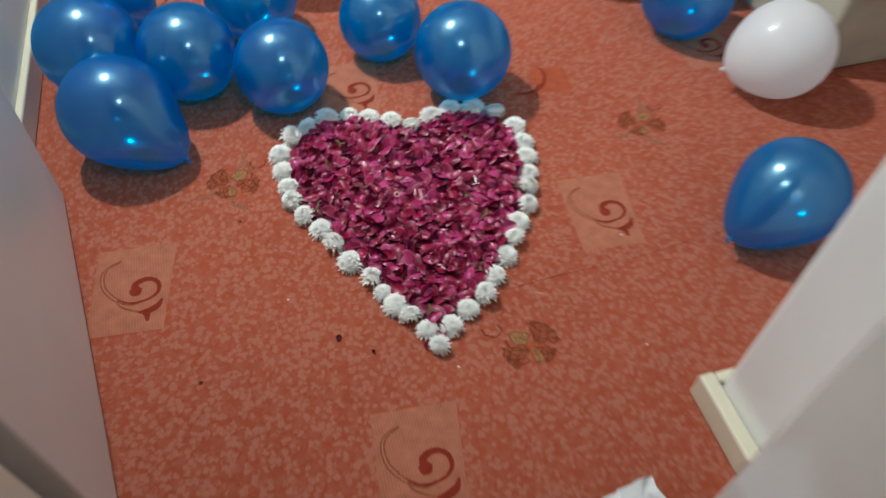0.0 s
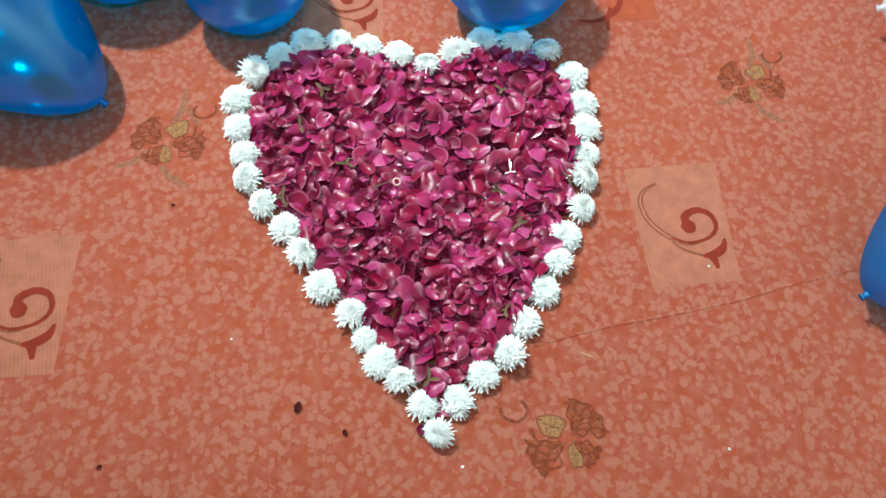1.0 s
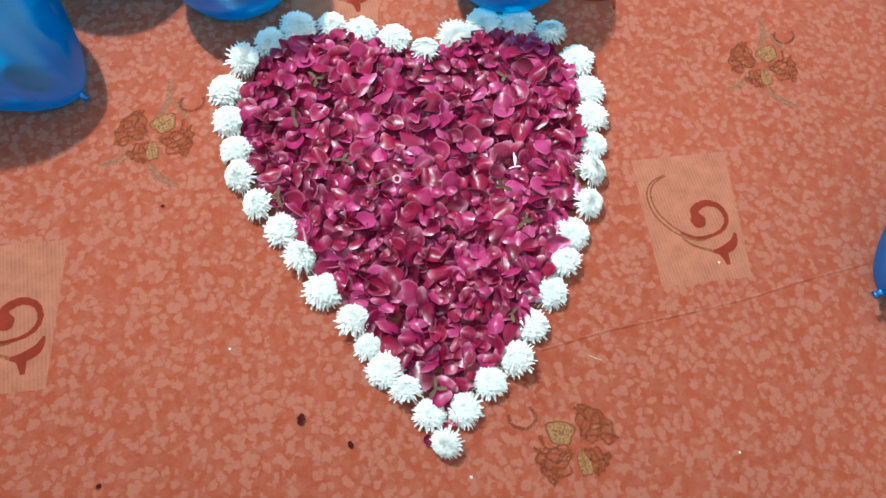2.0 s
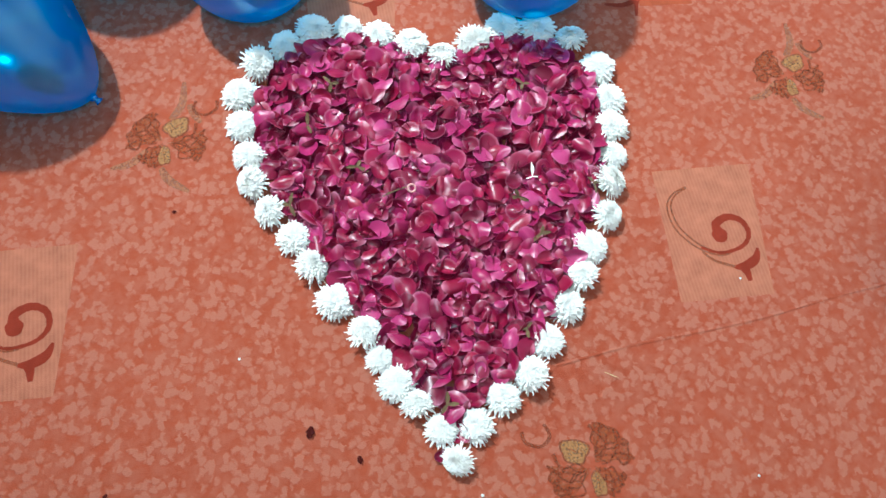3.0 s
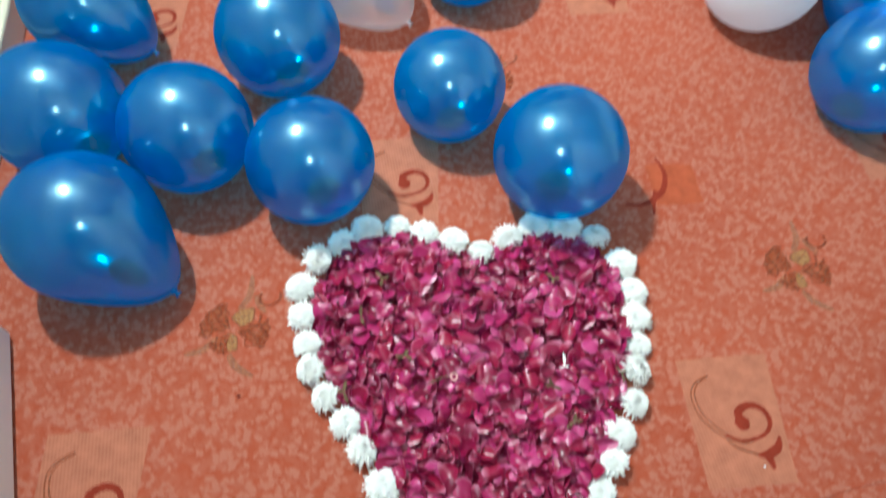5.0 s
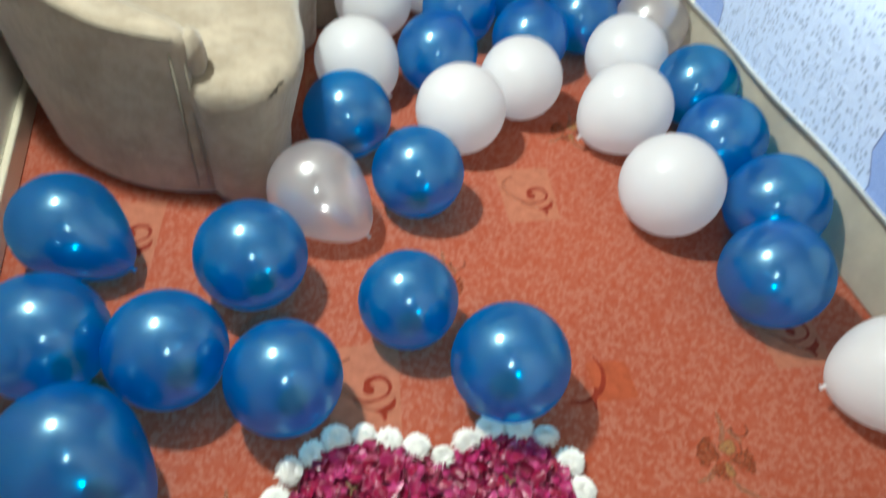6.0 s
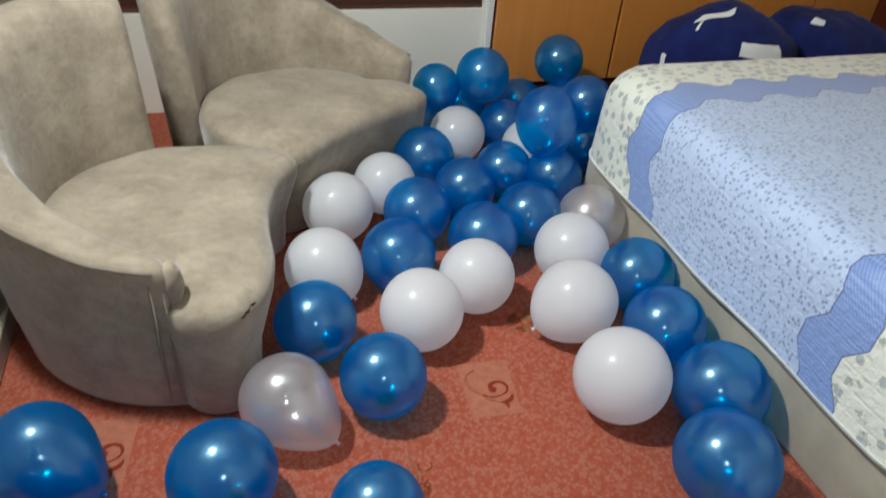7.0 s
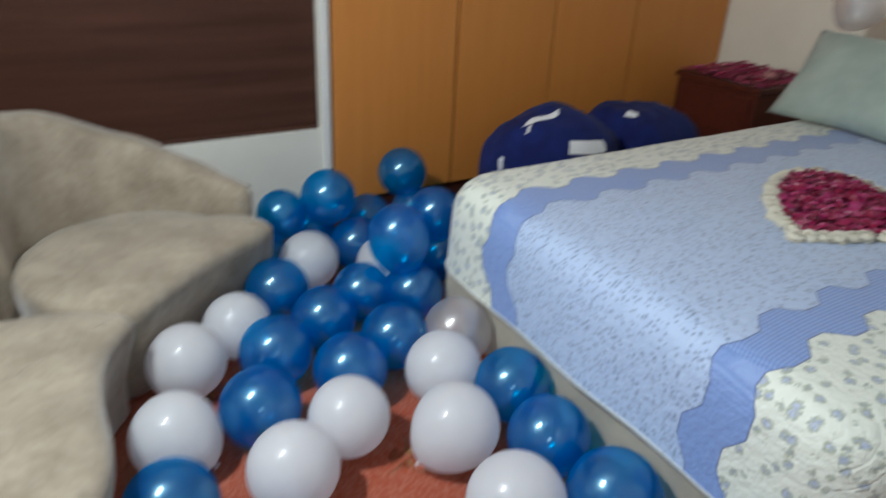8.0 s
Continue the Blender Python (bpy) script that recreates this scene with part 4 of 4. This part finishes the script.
def put_bloom(x, y, z, rng, label, group, size=1.0, kinds=blooms, squash=1.0, along=0.0):
    """squash: how much of its breadth shows across the line along (degrees), as the head leans over."""
    ob = tagged(new("chrysanthemum", rng.choice(kinds)), label, "flower", group)
    part_way = squash ** 0.5
    spin = Matrix.Rotation(rng.uniform(0, 6.28), 4, "Z")
    lean = Matrix.Rotation(radians(along), 4, "Z") @ Matrix.Rotation(math.acos(part_way) * rng.choice((-1, 1)), 4, "X") @ Matrix.Diagonal((1, part_way, 1, 1))
    nod = Euler((radians(rng.gauss(0, 6)), radians(rng.gauss(0, 6)), 0)).to_matrix().to_4x4()
    lift = 0.014 * size * math.sin(math.acos(part_way))
    ob.matrix_world = Matrix.Translation((x, y, z + lift)) @ nod @ lean @ spin @ Matrix.Scale(size, 4)
    c = new("calyx", calyx)
    c.parent = ob


# blooms round the heart on the carpet, from the cleft down to the tip and up again: x, y
HEART_LEFT = [(0.096, 0.576), (0.054, 0.613), (0.006, 0.635), (-0.036, 0.657), (-0.090, 0.658), (-0.133, 0.638), (-0.181, 0.610), (-0.209, 0.564), (-0.211, 0.512), (-0.208, 0.462), (-0.203, 0.416),
              (-0.186, 0.369), (-0.160, 0.325), (-0.146, 0.277), (-0.120, 0.227), (-0.089, 0.176), (-0.074, 0.140), (-0.058, 0.105), (-0.037, 0.071), (-0.014, 0.038), (0.0, 0.0)]
HEART_RIGHT = [(0.030, 0.035), (0.070, 0.061), (0.114, 0.081), (0.144, 0.123), (0.182, 0.165), (0.214, 0.198), (0.236, 0.242), (0.271, 0.282), (0.288, 0.331), (0.310, 0.374), (0.321, 0.420),
               (0.329, 0.466), (0.329, 0.523), (0.299, 0.576), (0.253, 0.609), (0.200, 0.617), (0.148, 0.603)]
HEART = HEART_LEFT + HEART_RIGHT
# breadth of each head in millimetres, and the heads that lean: share of breadth, line
BREADTH = [51, 53, 52, 45, 58, 51, 56, 52, 48, 45, 49, 46, 49, 51, 52, 47, 38, 49, 44, 42, 41, 46, 45, 51, 48, 48, 48, 51, 46, 51, 43, 52, 53, 56, 52, 60, 58, 53]
LEANING = {0: (0.72, -9), 6: (0.64, 62), 10: (0.78, -97), 11: (0.82, -97), 13: (0.68, -79), 15: (0.85, -81), 18: (0.70, -3), 20: (0.70, -75), 23: (0.62, 47), 26: (0.80, 21), 28: (0.80, -105), 29: (0.80, -96), 34: (0.80, -2), 37: (0.75, 0)}
for k, (x, y) in enumerate(HEART):
    squash, along_line = LEANING.get(k, (1.0, 0.0))
    put_bloom(x, y, 0.002, rng, "white chrysanthemum head edging the petal heart", "blooms round the heart", BREADTH[k] / 49, blooms, squash, along_line)
centre = (0.075, 0.38)
filling = [(centre[0] + (x - centre[0]) * 0.915, centre[1] + (y - centre[1]) * 0.925) for x, y in HEART]
heart = tagged(new("petal_heart"), "heart of crimson rose petals laid on the carpet", "petals")
under = joined_petals("petal_layer", scatter(filling, 1250, rng, 0.0092), rng, 0.001, 0.013, 24)
under.parent = heart
under["kind"] = "stuff"
for x, y in scatter(filling, 300, rng, 0.0175):
    ob = new("petal", rng.choice(petals))
    ob.matrix_world = lying(rng, x, y, rng.uniform(0.011, 0.019), 27)
    if rng.random() < 0.35:
        ob.matrix_world = ob.matrix_world @ Matrix.Rotation(math.pi, 4, "X") @ Matrix.Translation((0, 0, -0.008))
    ob.parent = heart

for x, y in scatter(filling, 12, rng, 0.06):
    ob = part("sepal", petal_like_sepal(rng), SEPAL, heart, "dry olive-brown sepal")
    ob.matrix_world = lying(rng, x, y, 0.024, 25)

# a second heart on the quilt
turned = [(1.83 + 1.12 * y, 1.165 + 1.12 * x) for x, y in HEART]
for x, y in turned:
    put_bloom(x, y, 0.598, rng, "cream chrysanthemum head on the quilt", "blooms round the bed heart", rng.uniform(1.1, 1.3), cream_blooms)
mid = (2.24, 1.225)
filling2 = [(mid[0] + (x - mid[0]) * 0.955, mid[1] + (y - mid[1]) * 0.955) for x, y in turned]
bed_heart = tagged(joined_petals("rose_petals", scatter(filling2, 1100, rng, 0.0105), rng, 0.600, 0.618, 22), "heart of crimson rose petals on the quilt", "petals")
for x, y in scatter(filling2, 290, rng, 0.022):
    ob = new("petal", rng.choice(petals))
    ob.matrix_world = lying(rng, x, y, rng.uniform(0.609, 0.618), 25)
    ob.parent = bed_heart
square = [(3.30, 2.36), (3.86, 2.36), (3.86, 2.90), (3.30, 2.90)]
tagged(joined_petals("rose_petals", scatter(square, 520, rng, 0.014), rng, 0.674, 0.692, 13), "loose crimson rose petals on the nightstand", "petals", kind="stuff")
put_bloom(3.50, 2.45, 0.70, rng, "pale pink bloom lying among the petals", "blooms on the nightstand", 1.6, pink_blooms)

# dry petals dropped on the carpet
for x, y, length, turn in ((-0.174, 0.067, 0.0150, 70), (-0.119, 0.023, 0.0100, 100), (-0.317, 0.396, 0.0060, 10), (-0.42, 0.04, 0.0070, 40)):
    bm = bmesh.new()
    rows = []
    for i in range(7):
        t = i / 6
        half = length * 0.34 * math.sin(math.pi * (0.08 + 0.84 * t)) * (1 + 0.25 * math.sin(i * 2.6 + x * 40))
        rows.append([(length * (t - 0.5), half * side, 0.0012 + 0.22 * length * abs(side) * (0.6 + 0.4 * math.sin(t * 5))) for side in (-1, -0.4, 0.3, 1)])
    rings(rows, bm, close=False)
    bmesh.ops.solidify(bm, geom=bm.faces[:], thickness=0.0006)
    ob = tagged(part("dry_petal", bm, SCRAP), "small dark curled dried petal on the carpet", "petal", "scraps on the carpet")
    ob.matrix_world = pose(x, y, 0, 0, 0, turn)
ob = tagged(new("petal", petals[0]), "loose pink rose petal by the heart's tip", "petal", "scraps on the carpet")
ob.matrix_world = pose(-0.022, 0.008, 0.002, 10, 0, 130) @ Matrix.Scale(0.8, 4)

# pale crumbs and a straw
for k, (x, y) in enumerate(((0.436, 0.160), (-0.250, 0.175), (0.367, -0.093), (0.02, -0.047))):
    bm = bmesh.new()
    bmesh.ops.create_icosphere(bm, subdivisions=2, radius=0.0019)
    for v in bm.verts:
        v.co *= 1 + 0.5 * noise.noise(v.co * 420 + Vector((k, 0, 0)))
        v.co.z = v.co.z * 0.5 + 0.0016
    ob = tagged(part("crumb", bm, TAG), "tiny pale crumb on the carpet", "crumb", "scraps on the carpet")
    ob.location = (x, y, 0)
bm = bmesh.new()
strap_petal(bm, Vector((0, 0, 0.0022)), radians(-35), 0.0, 0.019, 0.0012, -0.002)
tagged(part("straw", bm, STRAW), "thin straw-coloured fibre on the carpet", "fibre", "scraps on the carpet").location = (0.210, 0.070, 0)

# a white stamen and a small dried ring among the petals
bm = bmesh.new()
for ang, length, width in ((82, 0.022, 0.0034), (74, 0.017, 0.0028), (192, 0.010, 0.0024), (-12, 0.008, 0.0024)):
    strap_petal(bm, Vector((0.178, 0.350, 0.031)), radians(ang), radians(10), length, width, 0.001)
part("stamen", bm, WHITE_PETAL, heart, "white forked stamen")
bm = bmesh.new()
rings([[((0.0052 + 0.0016 * math.cos(b)) * math.cos(a), (0.0052 + 0.0016 * math.cos(b)) * math.sin(a), 0.0016 * math.sin(b)) for b in (k * math.tau / 6 for k in range(6))] for a in (k * math.tau / 14 for k in range(15))], bm)
part("ring", bm, PINK_PETAL, heart, "small pale dried ring").matrix_world = pose(0.008, 0.362, 0.030, 25, 10, 0)

# crumpled cloth by the doorway
bm = bmesh.new()
bmesh.ops.create_grid(bm, x_segments=30, y_segments=20, size=0.5, matrix=Matrix.Diagonal((0.13, 0.11, 1, 1)))
for v in bm.verts:
    f = v.co * 38
    v.co.z = 0.012 + 0.012 * noise.noise(f) + 0.006 * noise.noise(f * 2.3)
    v.co.x += 0.012 * noise.noise(f + Vector((5, 0, 0)))
    v.co.y += 0.012 * noise.noise(f + Vector((0, 5, 0)))
low = min(v.co.z for v in bm.verts)
for v in bm.verts:
    v.co.z -= low - 0.001
ob = tagged(part("cloth", bm, TAG), "crumpled white cloth on the carpet", "cloth")
ob.matrix_world = pose(0.20, -0.385, 0, 0, 0, 8)

# faint crease across the carpet
crease = bmesh.new()
ribs = [(0.150 + 0.1 * k, 0.090 + 0.0045 * k + 0.003 * math.sin(k * 1.7)) for k in range(8)]
rings([[(x, y - 0.003, -0.0005), (x, y - 0.001, 0.0016), (x, y + 0.001, 0.0016), (x, y + 0.003, -0.0005)] for x, y in smooth_line(ribs, 4)], crease, close=False)
part("crease", crease, CARPET, floor)

# ---- woven pattern of the carpet ----
P, Q = Vector((0.515, 0.487)), Vector((-0.440, 0.528))


patch_bm = bmesh.new()
quad = [(-0.085, 0.178), (0.063, 0.166), (0.029, -0.034), (-0.105, -0.022)]
patch_bm.faces.new([patch_bm.verts.new((x, y, 0.0005)) for x, y in quad][::-1])
patch_me = mesh_of("woven_patch", patch_bm, PATCH, False)
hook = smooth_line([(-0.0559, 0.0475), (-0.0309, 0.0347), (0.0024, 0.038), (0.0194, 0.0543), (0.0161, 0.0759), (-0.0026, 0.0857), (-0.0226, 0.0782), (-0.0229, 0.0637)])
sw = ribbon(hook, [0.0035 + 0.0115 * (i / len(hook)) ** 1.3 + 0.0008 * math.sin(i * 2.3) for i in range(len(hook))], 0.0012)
fork = smooth_line([(-0.0184, 0.0102), (-0.001, 0.0098), (0.0161, 0.0174), (0.0245, 0.0322)])
ribbon(fork, [0.004 + 0.010 * math.sin(math.pi * min(1, i / len(fork) * 1.1)) for i in range(len(fork))], 0.0012, sw)
tail = smooth_line([(-0.0071, 0.0133), (-0.0035, 0.0019), (-0.0031, -0.0129)])
ribbon(tail, [0.018 * (1 - 0.75 * i / len(tail)) for i in range(len(tail))], 0.0014, sw)
hook_end = [sw.verts.new((hook[-1][0] + 0.0115 * (1 + 0.06 * math.sin(5 * a)) * math.cos(a), hook[-1][1] - 0.003 + 0.0115 * math.sin(a), 0.0015)) for a in (k * math.tau / 20 for k in range(20))]
sw.faces.new(hook_end)
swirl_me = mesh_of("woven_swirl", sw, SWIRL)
arc = smooth_line([(-0.0474, 0.1412), (-0.0691, 0.1328), (-0.0822, 0.1151), (-0.0815, 0.0857), (-0.0699, 0.0629), (-0.0549, 0.0463), (-0.0341, 0.0337), (-0.0169, 0.0325)])
pale = bmesh.new()
for side in (-1, 1):
    shifted = []
    for i, (x, y) in enumerate(arc):
        ax, ay = arc[max(i - 1, 0)]
        bx, by = arc[min(i + 1, len(arc) - 1)]
        d = Vector((bx - ax, by - ay)).normalized()
        w = side * (0.0008 + 0.0026 * math.sin(math.pi * i / len(arc)))
        shifted.append((x - d.y * w, y + d.x * w))
    ribbon(shifted, [0.0026] * len(shifted), 0.0010, pale)
arc2 = smooth_line([(-0.0566, 0.041), (-0.0428, 0.0249), (-0.0155, 0.0101)])
ribbon(arc2, [0.003 + 0.002 * i / len(arc2) for i in range(len(arc2))], 0.0010, pale)
line_me = mesh_of("woven_line", pale, SWIRL_PALE)

def leaf_shape(inner, outer, centre, ang, length, width):
    """A blunt leaf with a thin dark outline and a vein."""
    c = Vector(centre)
    d, side = Vector((math.cos(ang), math.sin(ang))), Vector((-math.sin(ang), math.cos(ang)))
    for grow, z, bm in ((1.0, 0.0018, outer), (0.86, 0.0023, inner)):
        ring = []
        for i in range(20):
            t = i * math.tau / 20
            k = grow * (1 + 0.10 * math.sin(3 * t + ang) + 0.06 * math.sin(5 * t))
            p = c + d * (abs(math.cos(t)) ** 0.8 * math.copysign(1, math.cos(t)) * length / 2 * k) + side * (abs(math.sin(t)) ** 0.8 * math.copysign(1, math.sin(t)) * width / 2 * k)
            ring.append(bm.verts.new((p.x, p.y, z)))
        bm.faces.new(ring)
    vein = [tuple(c + d * (length * u) + side * (0.06 * width * math.sin(u * 9))) for u in (-0.3, -0.1, 0.1, 0.3)]
    ribbon(smooth_line(vein, 3), [0.0014] * 10, 0.0027, outer)


def fan(bm, base, centre, ang, spread, length, count, seed):
    """Ruffled petal drawn with a few wavy strokes."""
    rnd = random.Random(seed)
    for k in range(count):
        a = ang + spread * (k / (count - 1) - 0.5)
        pts = []
        for i in range(5):
            r = length * (0.18 + 0.82 * i / 4) * (1 - 0.12 * abs(k / (count - 1) - 0.5))
            b = a + 0.20 * math.sin(i * 2.2 + k * 1.7) + rnd.uniform(-0.12, 0.12)
            pts.append((centre[0] + r * math.cos(b), centre[1] + r * math.sin(b)))
        ln = smooth_line(pts, 3)
        ribbon(ln, [0.0016 + 0.0042 * (i / len(ln)) ** 2 for i in range(len(ln))], 0.0015 + 0.00004 * k, bm)
    rim = [(centre[0] + length * (1 + 0.05 * math.sin(k * 2.9)) * math.cos(ang + spread * (k / 7 - 0.5)), centre[1] + length * (1 + 0.05 * math.sin(k * 2.9)) * math.sin(ang + spread * (k / 7 - 0.5))) for k in range(8)]
    base.faces.new([base.verts.new((x, y, 0.0010)) for x, y in [centre] + smooth_line(rim, 3)])
    ln = smooth_line(rim, 3)
    ribbon(ln, [0.0032] * len(ln), 0.0014, bm)


olive, dark = bmesh.new(), bmesh.new()
leaf_shape(olive, dark, (0.020, 0.022), 0.35, 0.038, 0.031)
leaf_shape(olive, dark, (0.000, -0.022), 1.45, 0.032, 0.018)
olive_me = mesh_of("woven_leaf", olive, OLIVE)
outline_me = mesh_of("woven_outline", dark, SWIRL_PALE)
petal_bm, fill_bm = bmesh.new(), bmesh.new()
fan(petal_bm, fill_bm, (-0.002, 0.004), 2.5, 1.5, 0.048, 9, 1)
fan(petal_bm, fill_bm, (0.004, -0.002), -0.25, 1.0, 0.054, 8, 2)
fan(petal_bm, fill_bm, (0.0, 0.0), -2.3, 0.8, 0.040, 5, 3)
ring = smooth_line([(0.050, 0.062), (0.046, 0.046), (0.060, 0.036), (0.078, 0.044), (0.080, 0.058)])
ribbon(ring, [0.0045] * len(ring), 0.0015, petal_bm)
dark_me = mesh_of("woven_bloom", petal_bm, BLOOM)
fill_me = mesh_of("woven_petal", fill_bm, FILL, False)
stems = bmesh.new()
for pts in ([(0.012, 0.036), (0.030, 0.060), (0.036, 0.098)], [(0.040, 0.058), (0.046, 0.040), (0.054, 0.024)], [(-0.022, -0.008), (-0.046, -0.026), (-0.074, -0.030)], [(-0.006, -0.040), (0.004, -0.062), (0.030, -0.084)]):
    ln = smooth_line(pts)
    ribbon(ln, [0.011 * math.sin(math.pi * (0.18 + 0.78 * i / len(ln))) + 0.001 for i in range(len(ln))], 0.0012, stems)
stem_me = mesh_of("woven_stem", stems, STEM)
curl = bmesh.new()
c1 = smooth_line([(0.045, 0.127), (0.050, 0.085), (0.030, 0.045), (-0.010, 0.025), (-0.045, 0.030)])
ribbon(c1, [0.003 + 0.008 * math.sin(math.pi * i / len(c1)) for i in range(len(c1))], 0.0022, curl)
c2 = smooth_line([(0.0, 0.0), (0.010, 0.030), (0.022, 0.050)])
ribbon(c2, [0.004 + 0.008 * i / len(c2) for i in range(len(c2))], 0.0024, curl)
curl_me = mesh_of("woven_curl", curl, SWIRL)
square_bm = bmesh.new()
square_bm.faces.new([square_bm.verts.new((x, y, 0.0011)) for x, y in ((0.012, 0.018), (0.100, 0.010), (0.108, 0.100), (0.020, 0.112))])
square_me = mesh_of("woven_square", square_bm, SQUARE, False)

def me_single(kinds, i, j):
    # the lone curl is woven once
    return kinds[-1] is curl_me and (i, j) != (0, 0)


def y_row(i, j):
    # the weave is stretched a little by the doorway
    return i + j <= -2


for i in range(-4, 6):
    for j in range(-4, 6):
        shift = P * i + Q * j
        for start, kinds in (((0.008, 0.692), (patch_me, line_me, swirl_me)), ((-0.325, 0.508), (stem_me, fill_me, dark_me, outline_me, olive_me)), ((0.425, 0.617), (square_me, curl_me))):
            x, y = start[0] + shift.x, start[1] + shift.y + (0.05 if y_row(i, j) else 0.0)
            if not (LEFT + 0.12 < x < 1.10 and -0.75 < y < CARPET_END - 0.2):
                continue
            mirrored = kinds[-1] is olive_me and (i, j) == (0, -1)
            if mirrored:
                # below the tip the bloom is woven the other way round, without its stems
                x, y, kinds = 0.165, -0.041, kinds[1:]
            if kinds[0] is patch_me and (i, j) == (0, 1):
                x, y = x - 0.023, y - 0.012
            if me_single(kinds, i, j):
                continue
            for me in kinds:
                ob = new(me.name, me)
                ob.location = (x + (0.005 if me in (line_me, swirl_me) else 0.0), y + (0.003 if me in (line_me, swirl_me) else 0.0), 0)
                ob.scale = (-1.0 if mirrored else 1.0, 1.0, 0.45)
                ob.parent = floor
